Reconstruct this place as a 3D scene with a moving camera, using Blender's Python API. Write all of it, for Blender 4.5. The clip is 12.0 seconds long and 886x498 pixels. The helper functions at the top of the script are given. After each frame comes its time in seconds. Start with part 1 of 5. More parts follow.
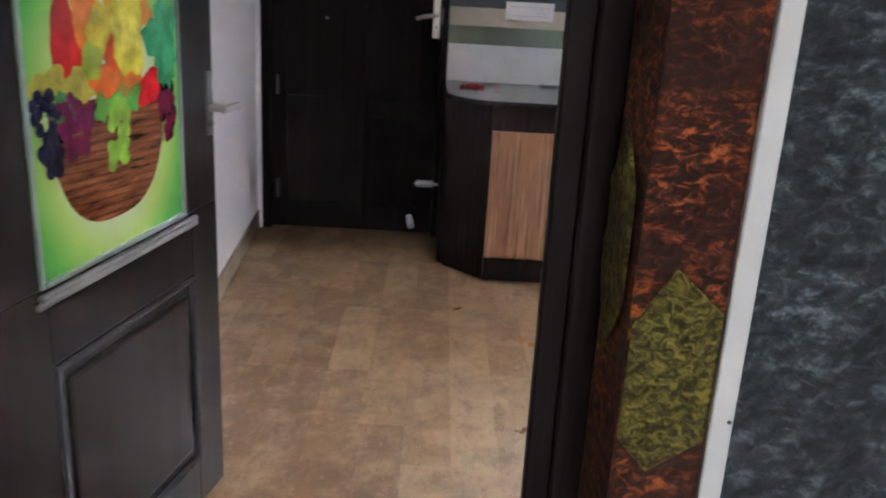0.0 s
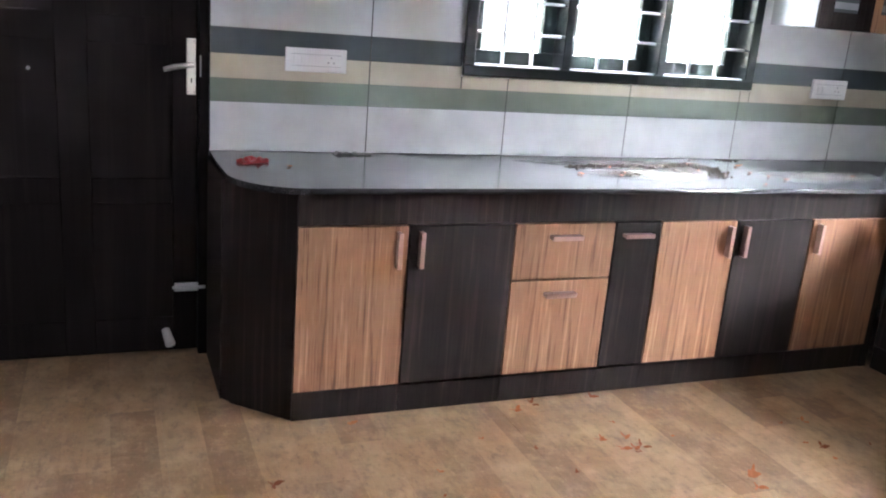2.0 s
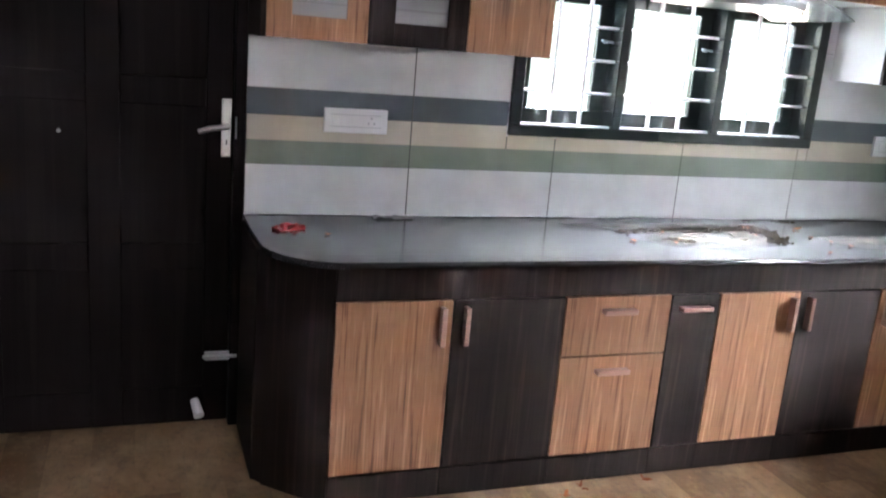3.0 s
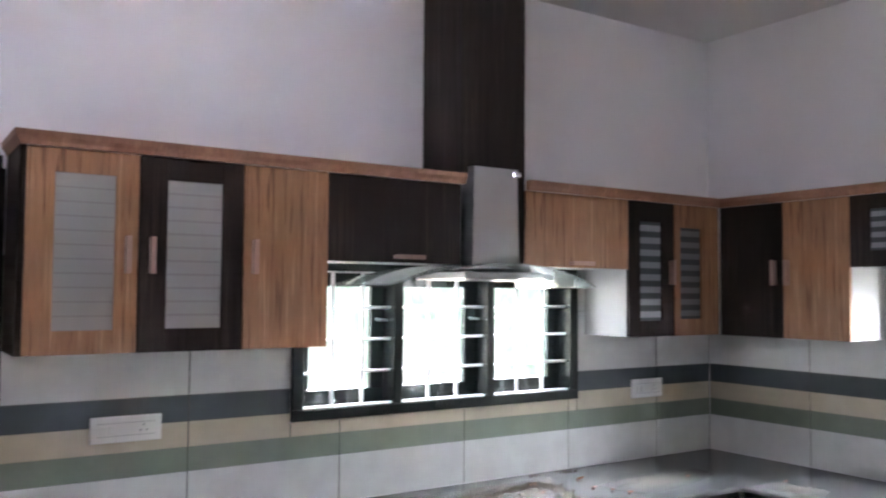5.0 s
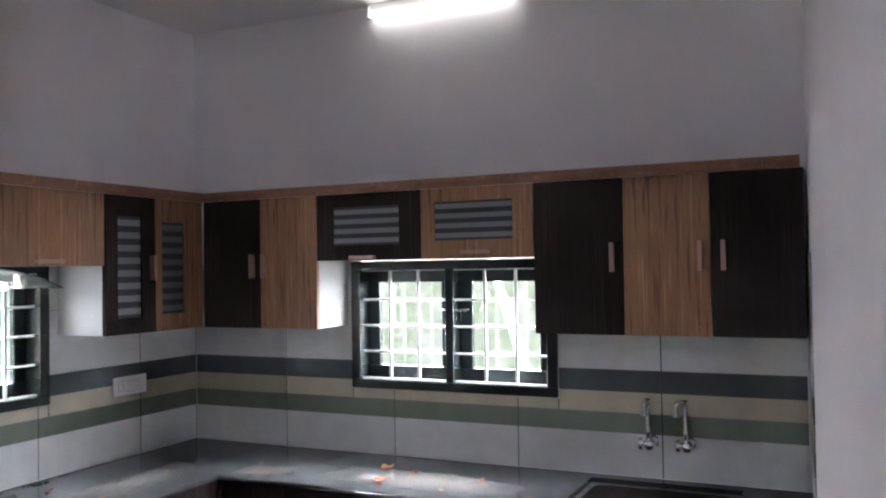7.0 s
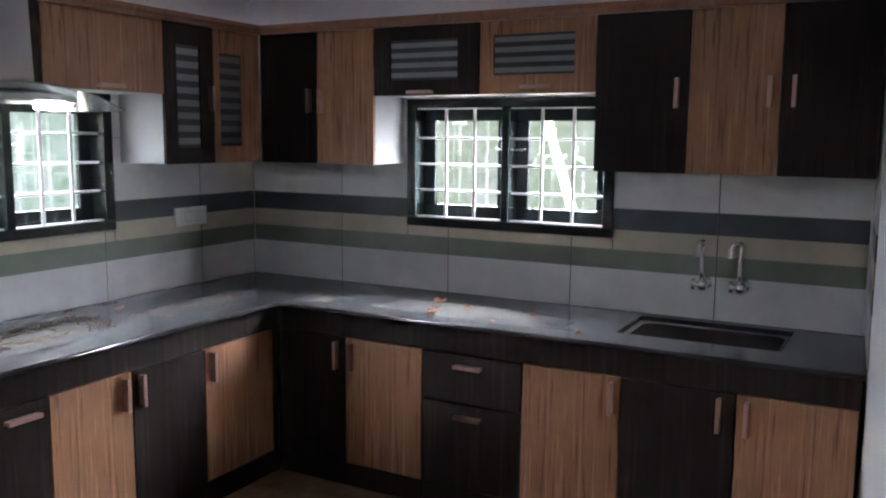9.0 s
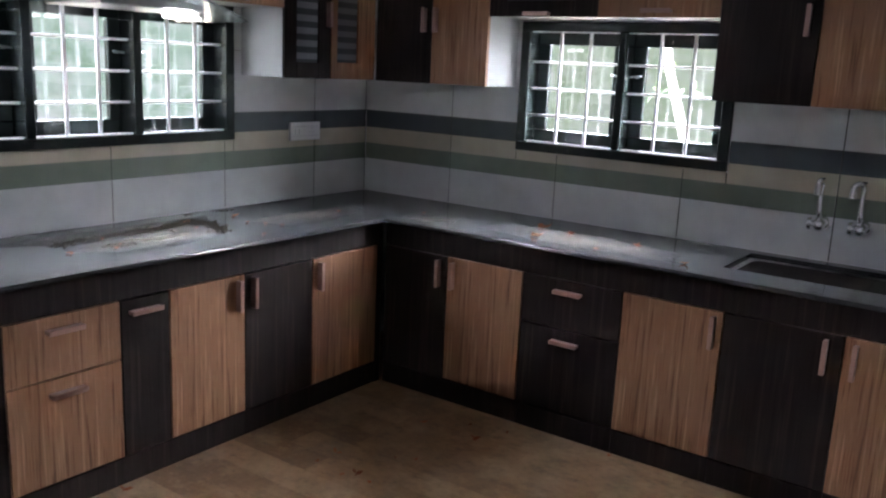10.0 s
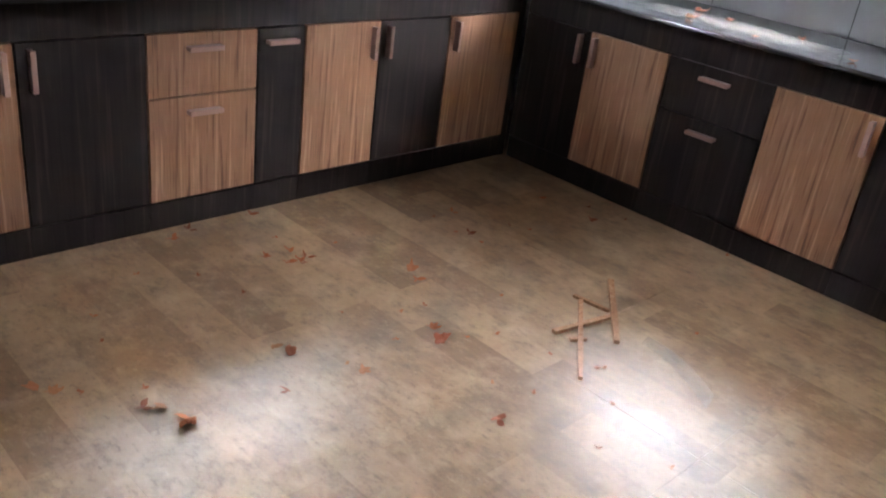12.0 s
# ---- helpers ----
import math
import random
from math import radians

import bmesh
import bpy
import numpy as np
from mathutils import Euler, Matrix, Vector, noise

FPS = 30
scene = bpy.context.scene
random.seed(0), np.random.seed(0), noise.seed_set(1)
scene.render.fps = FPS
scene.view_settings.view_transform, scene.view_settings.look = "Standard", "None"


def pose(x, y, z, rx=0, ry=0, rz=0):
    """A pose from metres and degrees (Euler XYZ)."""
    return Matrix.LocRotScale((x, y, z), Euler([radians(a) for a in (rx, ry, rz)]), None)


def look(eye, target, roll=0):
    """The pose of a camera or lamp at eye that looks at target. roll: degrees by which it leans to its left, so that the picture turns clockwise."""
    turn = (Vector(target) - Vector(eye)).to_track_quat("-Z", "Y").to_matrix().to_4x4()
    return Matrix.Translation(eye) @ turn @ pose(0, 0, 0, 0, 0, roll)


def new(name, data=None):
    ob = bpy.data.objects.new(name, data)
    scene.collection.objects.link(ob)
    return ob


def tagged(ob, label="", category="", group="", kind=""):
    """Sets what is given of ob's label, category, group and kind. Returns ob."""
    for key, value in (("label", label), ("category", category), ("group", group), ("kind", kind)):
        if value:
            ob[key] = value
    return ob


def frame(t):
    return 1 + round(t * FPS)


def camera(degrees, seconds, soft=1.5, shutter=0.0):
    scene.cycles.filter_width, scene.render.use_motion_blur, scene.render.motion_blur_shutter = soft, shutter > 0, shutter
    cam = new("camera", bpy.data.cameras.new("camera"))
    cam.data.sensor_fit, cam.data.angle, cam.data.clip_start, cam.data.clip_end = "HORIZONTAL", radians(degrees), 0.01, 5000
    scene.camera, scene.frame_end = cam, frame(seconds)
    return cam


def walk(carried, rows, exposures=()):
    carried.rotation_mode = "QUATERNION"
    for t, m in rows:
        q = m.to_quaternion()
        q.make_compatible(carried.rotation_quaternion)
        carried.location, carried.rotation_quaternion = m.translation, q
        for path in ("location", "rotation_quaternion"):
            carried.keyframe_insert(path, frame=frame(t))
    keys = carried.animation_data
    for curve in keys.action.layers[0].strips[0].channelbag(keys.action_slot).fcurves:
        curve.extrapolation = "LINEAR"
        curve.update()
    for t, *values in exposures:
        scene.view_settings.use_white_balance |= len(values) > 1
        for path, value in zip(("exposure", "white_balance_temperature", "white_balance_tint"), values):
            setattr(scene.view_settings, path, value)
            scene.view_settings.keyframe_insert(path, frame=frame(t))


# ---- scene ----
cam = camera(54.9, 12.0, soft=2.0, shutter=0.3)
PATH = [
    (0, (0.771, 0.298, 1.355), (0.799, 2.202, 0.744), 3.2),
    (0.5, (0.662, 0.611, 1.326), (0.956, 2.497, 0.728), 4.1),
    (1, (0.585, 0.96, 1.344), (1.04, 2.826, 0.788), 5.5),
    (1.5, (0.481, 1.224, 1.412), (1.109, 3.042, 0.862), 4.5),
    (2, (0.443, 1.384, 1.424), (1.168, 3.17, 0.889), 4.7),
    (2.5, (0.46, 1.516, 1.469), (1.139, 3.321, 0.937), 4.8),
    (2.7, (0.447, 1.57, 1.483), (1.114, 3.383, 0.966), 5.0),
    (4.3, (0.444, 1.641, 1.7), (1.272, 3.46, 1.606), 2.7),
    (4.5, (0.453, 1.624, 1.705), (1.345, 3.414, 1.671), 2.2),
    (5, (0.457, 1.606, 1.686), (1.562, 3.27, 1.788), 0.4),
    (5.5, (0.467, 1.583, 1.742), (1.79, 3.077, 1.882), 0.3),
    (6, (0.55, 1.529, 1.77), (2.07, 2.818, 1.93), -0.2),
    (6.5, (0.515, 1.538, 1.803), (2.234, 2.555, 1.914), -0.9),
    (7, (0.565, 1.447, 1.766), (2.376, 2.296, 1.811), -0.9),
    (9, (0.55, 1.478, 1.624), (2.294, 2.421, 1.361), 0.5),
    (9.5, (0.541, 1.466, 1.612), (2.216, 2.505, 1.275), 1.3),
    (10, (0.521, 1.463, 1.573), (2.116, 2.594, 1.153), 2.6),
    (10.5, (0.509, 1.479, 1.539), (2.026, 2.666, 1.0), 4.0),
    (11, (0.494, 1.427, 1.509), (1.917, 2.656, 0.825), 5.0),
    (11.5, (0.512, 1.426, 1.527), (1.857, 2.652, 0.698), 6.3),
    (12, (0.531, 1.456, 1.397), (1.851, 2.683, 0.531), 7.7),
]
EXPOSURES = [(0, 3.3, 6350, 10.5), (0.5, 3.85, 6350, 10.5), (1, 4.35, 5950, 10), (1.5, 4.25, 5950, 10), (2, 4.05, 6150, 10.5), (2.5, 3.9, 6250, 10.5), (4.5, 3.5, 6400, 11), (5.2, 3.42, 6400, 11), (6, 3.12, 6400, 11.5), (7, 2.85, 6350, 12), (9, 2.45, 6200, 12), (10, 2.3, 6200, 12), (11, 2.3, 6300, 11), (12, 2.9, 6350, 11)]
walk(cam, [(t, look(e, a, r)) for t, e, a, r in PATH], EXPOSURES)

SKY_NORTH, SKY_EAST, FILL_WEST, HALL_LIGHT = 32.0, 44.0, 0.45, 2.1
SUN_ELEVATION = radians(55)
SUN_ROTATION = radians(270)

world = bpy.data.worlds.new("sky")
world.use_nodes = True
scene.world = world
wn = world.node_tree
sky = wn.nodes.new("ShaderNodeTexSky")
sky.sky_type, sky.sun_disc = "NISHITA", False
sky.sun_elevation, sky.sun_rotation = SUN_ELEVATION, SUN_ROTATION
wn.nodes["Background"].inputs["Strength"].default_value = 0.12
wn.links.new(sky.outputs["Color"], wn.nodes["Background"].inputs["Color"])

sun = new("sun", bpy.data.lights.new("sun", "SUN"))
sun.data.energy, sun.data.angle, sun.data.color = 1.5, radians(10), (1.0, 0.97, 0.92)
sun.matrix_world = look((-5.7, 0, 8.2), (0, 0, 0))


# ---- materials ----
def mat(name, color, rough=0.6, metal=0.0, spec=0.5):
    m = bpy.data.materials.new(name)
    m.use_nodes = True
    b = m.node_tree.nodes["Principled BSDF"]
    b.inputs["Base Color"].default_value = (*color, 1)
    b.inputs["Roughness"].default_value = rough
    b.inputs["Metallic"].default_value = metal
    b.inputs["Specular IOR Level"].default_value = spec
    return m


def nodes(m):
    t = m.node_tree
    return t, t.nodes["Principled BSDF"]


def texture(t, kind, scale, stretch=(1, 1, 1), coords="Object", detail=4, rough=0.55, turn=(0, 0, 0), distort=0.0):
    co = t.nodes.new("ShaderNodeTexCoord")
    mp = t.nodes.new("ShaderNodeMapping")
    mp.inputs["Scale"].default_value = stretch
    mp.inputs["Rotation"].default_value = turn
    t.links.new(co.outputs[coords], mp.inputs["Vector"])
    if kind == "noise":
        n = t.nodes.new("ShaderNodeTexNoise")
        n.inputs["Scale"].default_value = scale
        n.inputs["Detail"].default_value = detail
        n.inputs["Roughness"].default_value = rough
        n.inputs["Distortion"].default_value = distort
    elif kind == "wave":
        n = t.nodes.new("ShaderNodeTexWave")
        n.inputs["Scale"].default_value = scale
        n.inputs["Distortion"].default_value = distort
        n.inputs["Detail"].default_value = detail
    else:
        n = t.nodes.new("ShaderNodeTexVoronoi")
        n.inputs["Scale"].default_value = scale
    t.links.new(mp.outputs[0], n.inputs["Vector"])
    return n


def fac(n):
    return n.outputs["Fac"] if "Fac" in n.outputs else n.outputs["Distance"]


def ramp(t, source, stops):
    r = t.nodes.new("ShaderNodeValToRGB")
    while len(r.color_ramp.elements) < len(stops):
        r.color_ramp.elements.new(0.5)
    for el, (p, c) in zip(r.color_ramp.elements, stops):
        el.position, el.color = p, (*c, 1)
    t.links.new(source, r.inputs["Fac"])
    return r.outputs["Color"]


def mix(t, a, b, factor, blend="MIX"):
    m = t.nodes.new("ShaderNodeMix")
    m.data_type, m.blend_type = "RGBA", blend
    for sock, v in ((m.inputs[6], a), (m.inputs[7], b)):
        if isinstance(v, tuple):
            sock.default_value = (*v, 1)
        else:
            t.links.new(v, sock)
    if isinstance(factor, float):
        m.inputs[0].default_value = factor
    else:
        t.links.new(factor, m.inputs[0])
    return m.outputs[2]


def bump(t, b, source, strength=0.2, distance=0.01):
    n = t.nodes.new("ShaderNodeBump")
    n.inputs["Strength"].default_value = strength
    n.inputs["Distance"].default_value = distance
    t.links.new(source, n.inputs["Height"])
    t.links.new(n.outputs[0], b.inputs["Normal"])


def map_range(t, source, lo, hi):
    n = t.nodes.new("ShaderNodeMapRange")
    n.inputs["To Min"].default_value, n.inputs["To Max"].default_value = lo, hi
    t.links.new(source, n.inputs["Value"])
    return n.outputs[0]


def painted(name, color, dirt, rough=0.75):
    m = mat(name, color, rough)
    t, b = nodes(m)
    big = texture(t, "noise", 1.3, detail=6)
    small = texture(t, "noise", 90, detail=3)
    c = mix(t, color, dirt, ramp(t, fac(big), [(0.42, (0, 0, 0)), (0.75, (1, 1, 1))]))
    t.links.new(c, b.inputs["Base Color"])
    bump(t, b, fac(small), 0.12, 0.004)
    return m


WALL_PAINT = painted("wall_paint", (0.83, 0.805, 0.85), (0.79, 0.765, 0.81))
CEILING_PAINT = painted("ceiling_paint", (0.82, 0.80, 0.82), (0.78, 0.76, 0.78))


def laminate(name, dark, light, line, scale, rough, bump_by=0.1, spec=0.5):
    """Wood laminate with an upright grain."""
    m = mat(name, light, rough, 0.0, spec)
    t, b = nodes(m)
    broad = texture(t, "noise", scale, (1, 1, 0.03), "Object", 5, 0.6)
    fine = texture(t, "noise", scale * 3, (1, 1, 0.02), "Object", 4, 0.7)
    info = t.nodes.new("ShaderNodeObjectInfo")
    bands = texture(t, "noise", scale * 0.22, (1, 1, 0.02), "Object", 2, 0.5)
    c = ramp(t, fac(broad), [(0.37, dark), (0.45, light), (0.54, tuple(0.85 * v for v in light)), (0.64, line)])
    c = mix(t, c, tuple(0.45 * v for v in dark), ramp(t, fac(fine), [(0.52, (0, 0, 0)), (0.72, (0.38, 0.38, 0.38))]))
    c = mix(t, c, tuple(0.62 * v for v in light), ramp(t, fac(bands), [(0.45, (0, 0, 0)), (0.65, (0.35, 0.35, 0.35))]))
    shade = map_range(t, info.outputs["Random"], 0.88, 1.1)
    hue = t.nodes.new("ShaderNodeHueSaturation")
    t.links.new(c, hue.inputs["Color"])
    t.links.new(shade, hue.inputs["Value"])
    t.links.new(hue.outputs[0], b.inputs["Base Color"])
    t.links.new(map_range(t, fac(fine), rough - 0.08, rough + 0.12), b.inputs["Roughness"])
    bump(t, b, fac(fine), bump_by, 0.002)
    return m


LIGHT_WOOD = laminate("striped_teak_laminate", (0.135, 0.060, 0.031), (0.31, 0.155, 0.080), (0.43, 0.235, 0.135), 72, 0.5, 0.1, 0.35)
DARK_WOOD = laminate("wenge_laminate", (0.013, 0.0088, 0.0079), (0.020, 0.0138, 0.0124), (0.034, 0.0235, 0.0202), 48, 0.55, 0.2, 0.12)
CORNICE_WOOD = laminate("cornice_wood", (0.23, 0.108, 0.067), (0.29, 0.140, 0.088), (0.33, 0.165, 0.107), 26, 0.5)
DOOR_WOOD = laminate("dark_door_stain", (0.0095, 0.0070, 0.0069), (0.0135, 0.0098, 0.0097), (0.018, 0.0135, 0.013), 20, 0.55, 0.2, 0.05)
LEAF_WOOD = laminate("brown_black_door_paint", (0.008, 0.0062, 0.006), (0.011, 0.0085, 0.008), (0.014, 0.011, 0.010), 12, 0.34, 0.1, 0.13)
WHITE_LAMINATE = mat("white_laminate", (0.36, 0.365, 0.36), 0.5)
HANDLE = mat("rose_brushed_handle", (0.37, 0.235, 0.20), 0.32, 0.65)
STEEL = mat("brushed_steel", (0.55, 0.55, 0.56), 0.28, 1.0)
CHROME = mat("chrome", (0.9, 0.9, 0.91), 0.24, 1.0)
SATIN = mat("satin_nickel", (0.62, 0.60, 0.57), 0.3, 0.9)
FRAME_PAINT = mat("dark_window_paint", (0.012, 0.017, 0.016), 0.24)
GRILLE_PAINT = mat("silver_grille_paint", (0.86, 0.86, 0.87), 0.4, 0.15)
PLASTIC = mat("white_switch_plastic", (0.75, 0.75, 0.75), 0.35)
PLASTIC_GREY = mat("grey_switch_mark", (0.3, 0.3, 0.32), 0.5)
HINGE_METAL = mat("dull_hinge_metal", (0.10, 0.10, 0.10), 0.5, 0.6)
RUBBER = mat("black_rubber", (0.02, 0.02, 0.02), 0.7)
RED_WRAP = mat("red_wrapper", (0.35, 0.02, 0.025), 0.35)
CLEAR_WRAP = mat("clear_film", (0.5, 0.5, 0.5), 0.2)
STICK = laminate("raw_stick_wood", (0.30, 0.14, 0.07), (0.46, 0.24, 0.13), (0.55, 0.32, 0.2), 60, 0.7)
GROUT = mat("grout", (0.06, 0.06, 0.058), 0.9)


def glass(name, color, rough=0.02):
    m = mat(name, color, rough)
    nodes(m)[1].inputs["Transmission Weight"].default_value = 1.0
    nodes(m)[1].inputs["IOR"].default_value = 1.45
    return m


PANE_GLASS = glass("clear_glass", (0.95, 0.98, 0.97))
HOOD_GLASS = glass("tinted_hood_glass", (0.84, 0.92, 0.93), 0.08)
nodes(HOOD_GLASS)[1].inputs["Transmission Weight"].default_value = 0.88
DARK_PANE = mat("dark_cabinet_glass", (0.035, 0.04, 0.045), 0.35, 0.0, 0.3)
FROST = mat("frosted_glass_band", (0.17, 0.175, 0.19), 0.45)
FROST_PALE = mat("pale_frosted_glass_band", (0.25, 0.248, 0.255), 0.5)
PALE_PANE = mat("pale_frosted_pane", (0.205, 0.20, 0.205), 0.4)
# darker copy of FROST: the corner's shade is put into the colour
FROST_SHADED = mat("frosted_glass_band_shaded", (0.10, 0.105, 0.12), 0.4)


def tile_glaze(name, color, second, rough=0.3):
    m = mat(name, color, rough)
    t, b = nodes(m)
    cloud = texture(t, "noise", 9, detail=5)
    fine = texture(t, "noise", 160, detail=2)
    c = mix(t, color, second, ramp(t, fac(cloud), [(0.35, (0, 0, 0)), (0.7, (1, 1, 1))]))
    t.links.new(c, b.inputs["Base Color"])
    t.links.new(map_range(t, fac(cloud), rough - 0.05, rough + 0.12), b.inputs["Roughness"])
    bump(t, b, fac(fine), 0.05, 0.002)
    return m


TILE_WHITE = tile_glaze("white_wall_tile", (0.62, 0.63, 0.635), (0.55, 0.56, 0.565))
TILE_GREEN = tile_glaze("sage_green_tile_band", (0.155, 0.185, 0.145), (0.13, 0.158, 0.122))
TILE_CREAM = tile_glaze("cream_tile_band", (0.46, 0.41, 0.32), (0.41, 0.36, 0.28))
TILE_DARK = tile_glaze("slate_tile_band", (0.048, 0.062, 0.07), (0.038, 0.05, 0.057))

EDGE_GRANITE = mat("polished_granite_edge", (0.03, 0.031, 0.033), 0.24, 0.0, 0.8)

# black granite with dust lying on it
GRANITE = mat("black_granite", (0.02, 0.021, 0.023), 0.14)
t, b = nodes(GRANITE)
dust = texture(t, "noise", 3.2, (1, 1, 1), detail=9, rough=0.68)
speck = texture(t, "noise", 240, detail=2)
c = ramp(t, fac(speck), [(0.45, (0.016, 0.017, 0.019)), (0.62, (0.04, 0.042, 0.045)), (0.72, (0.11, 0.11, 0.11))])
film = ramp(t, fac(dust), [(0.38, (0.02, 0.02, 0.02)), (0.80, (0.20, 0.20, 0.20))])
t.links.new(mix(t, c, (0.125, 0.121, 0.114), film), b.inputs["Base Color"])
t.links.new(map_range(t, fac(dust), 0.09, 0.24), b.inputs["Roughness"])

# printed wood-look floor: strips of plank along y with cloudy wear
FLOOR = mat("wood_print_floor_tile", (0.34, 0.24, 0.16), 0.34, 0.0, 0.7)
t, b = nodes(FLOOR)
geo = t.nodes.new("ShaderNodeNewGeometry")
mp = t.nodes.new("ShaderNodeMapping")
mp.inputs["Rotation"].default_value = (0, 0, radians(90))
mp.inputs["Location"].default_value = (0.06, 0.01, 0)
t.links.new(geo.outputs["Position"], mp.inputs["Vector"])
brick = t.nodes.new("ShaderNodeTexBrick")
brick.offset, brick.offset_frequency = 0.37, 2
brick.inputs["Color1"].default_value = (0.0, 0.0, 0.0, 1)
brick.inputs["Color2"].default_value = (1.0, 1.0, 1.0, 1)
brick.inputs["Mortar"].default_value = (0.45, 0.45, 0.45, 1)
brick.inputs["Scale"].default_value = 1.0
brick.inputs["Mortar Size"].default_value = 0.0006
brick.inputs["Brick Width"].default_value = 0.6
brick.inputs["Row Height"].default_value = 0.145
t.links.new(mp.outputs[0], brick.inputs["Vector"])
plank = ramp(t, brick.outputs["Color"], [(0.0, (0.18, 0.096, 0.048)), (0.35, (0.27, 0.157, 0.080)), (0.65, (0.335, 0.205, 0.108)), (1.0, (0.40, 0.258, 0.143))])


def world_noise(t, scale, stretch, detail, rough):
    g = t.nodes.new("ShaderNodeNewGeometry")
    m = t.nodes.new("ShaderNodeMapping")
    m.inputs["Scale"].default_value = stretch
    n = t.nodes.new("ShaderNodeTexNoise")
    n.inputs["Scale"].default_value, n.inputs["Detail"].default_value, n.inputs["Roughness"].default_value = scale, detail, rough
    t.links.new(g.outputs["Position"], m.inputs["Vector"])
    t.links.new(m.outputs[0], n.inputs["Vector"])
    return n.outputs["Fac"]


cloud = world_noise(t, 7.5, (1.0, 0.8, 1), 9, 0.66)
grain = world_noise(t, 15, (1.0, 0.6, 1), 8, 0.72)
c = mix(t, plank, (0.48, 0.335, 0.20), ramp(t, cloud, [(0.46, (0, 0, 0)), (0.68, (0.7, 0.7, 0.7))]))
c = mix(t, c, (0.12, 0.075, 0.045), ramp(t, grain, [(0.50, (0, 0, 0)), (0.70, (0.7, 0.7, 0.7))]))
stain = world_noise(t, 3.1, (1, 1, 1), 7, 0.66)
c = mix(t, c, (0.14, 0.092, 0.060), ramp(t, stain, [(0.50, (0, 0, 0)), (0.72, (0.7, 0.7, 0.7))]))
speckle = world_noise(t, 55, (1.0, 0.45, 1), 6, 0.7)
c = mix(t, c, (0.10, 0.055, 0.03), ramp(t, speckle, [(0.54, (0, 0, 0)), (0.70, (0.55, 0.55, 0.55))]))
c = mix(t, c, (0.55, 0.40, 0.25), ramp(t, speckle, [(0.30, (0.35, 0.35, 0.35)), (0.44, (0, 0, 0))]))
t.links.new(c, b.inputs["Base Color"])
t.links.new(map_range(t, cloud, 0.35, 0.46), b.inputs["Roughness"])
bump(t, b, grain, 0.05, 0.002)


def relief(name, dark, mid, light, scale, stretch, strength, stops=(0.42, 0.50, 0.60), patchy=0.85, rough=0.42, spec=0.5, distort=1.2):
    """Trowelled, painted plaster relief."""
    m = mat(name, mid, rough, 0.0, spec)
    t, b = nodes(m)
    a = texture(t, "noise", scale, stretch, detail=10, rough=0.68, distort=distort)
    patch = texture(t, "noise", scale * 0.22, detail=4)
    ridges = texture(t, "noise", scale * 2.4, (1, 1, 1.8), detail=5, rough=0.6, distort=3.0)
    c = ramp(t, fac(a), list(zip(stops, (dark, mid, light))))
    c = mix(t, c, dark, ramp(t, fac(patch), [(0.36, (patchy, patchy, patchy)), (0.60, (0, 0, 0))]))
    t.links.new(c, b.inputs["Base Color"])
    add = t.nodes.new("ShaderNodeMath")
    add.operation = "MULTIPLY_ADD"
    add.inputs[1].default_value = 0.35
    t.links.new(fac(ridges), add.inputs[0])
    t.links.new(fac(a), add.inputs[2])
    bump(t, b, add.outputs[0], strength, 0.010)
    return m


RED_RELIEF = relief("copper_red_relief", (0.030, 0.008, 0.005), (0.14, 0.030, 0.011), (0.62, 0.17, 0.045), 46, (1, 1, 1.8), 1.0, (0.46, 0.525, 0.62), 0.9, 0.40, 0.5, 0.7)
OLIVE_RELIEF = relief("olive_relief", (0.030, 0.026, 0.006), (0.125, 0.108, 0.020), (0.34, 0.29, 0.06), 62, (1, 1, 1.4), 1.0, (0.42, 0.50, 0.60), 0.5, 0.36)
BLUE_RELIEF = relief("blue_grey_relief", (0.012, 0.018, 0.021), (0.036, 0.051, 0.060), (0.26, 0.32, 0.35), 30, (1, 1, 1.5), 1.0, (0.40, 0.52, 0.70), 0.75, 0.36, 0.5, 0.3)

LAMP_GLOW = mat("tube_glow", (1, 1, 1))
nodes(LAMP_GLOW)[1].inputs["Emission Color"].default_value = (1.0, 0.98, 0.9, 1)
nodes(LAMP_GLOW)[1].inputs["Emission Strength"].default_value = 1.0
HOOD_GLOW = mat("hood_lamp_glow", (1, 1, 1))
nodes(HOOD_GLOW)[1].inputs["Emission Color"].default_value = (1.0, 1.0, 1.0, 1)
nodes(HOOD_GLOW)[1].inputs["Emission Strength"].default_value = 3.0



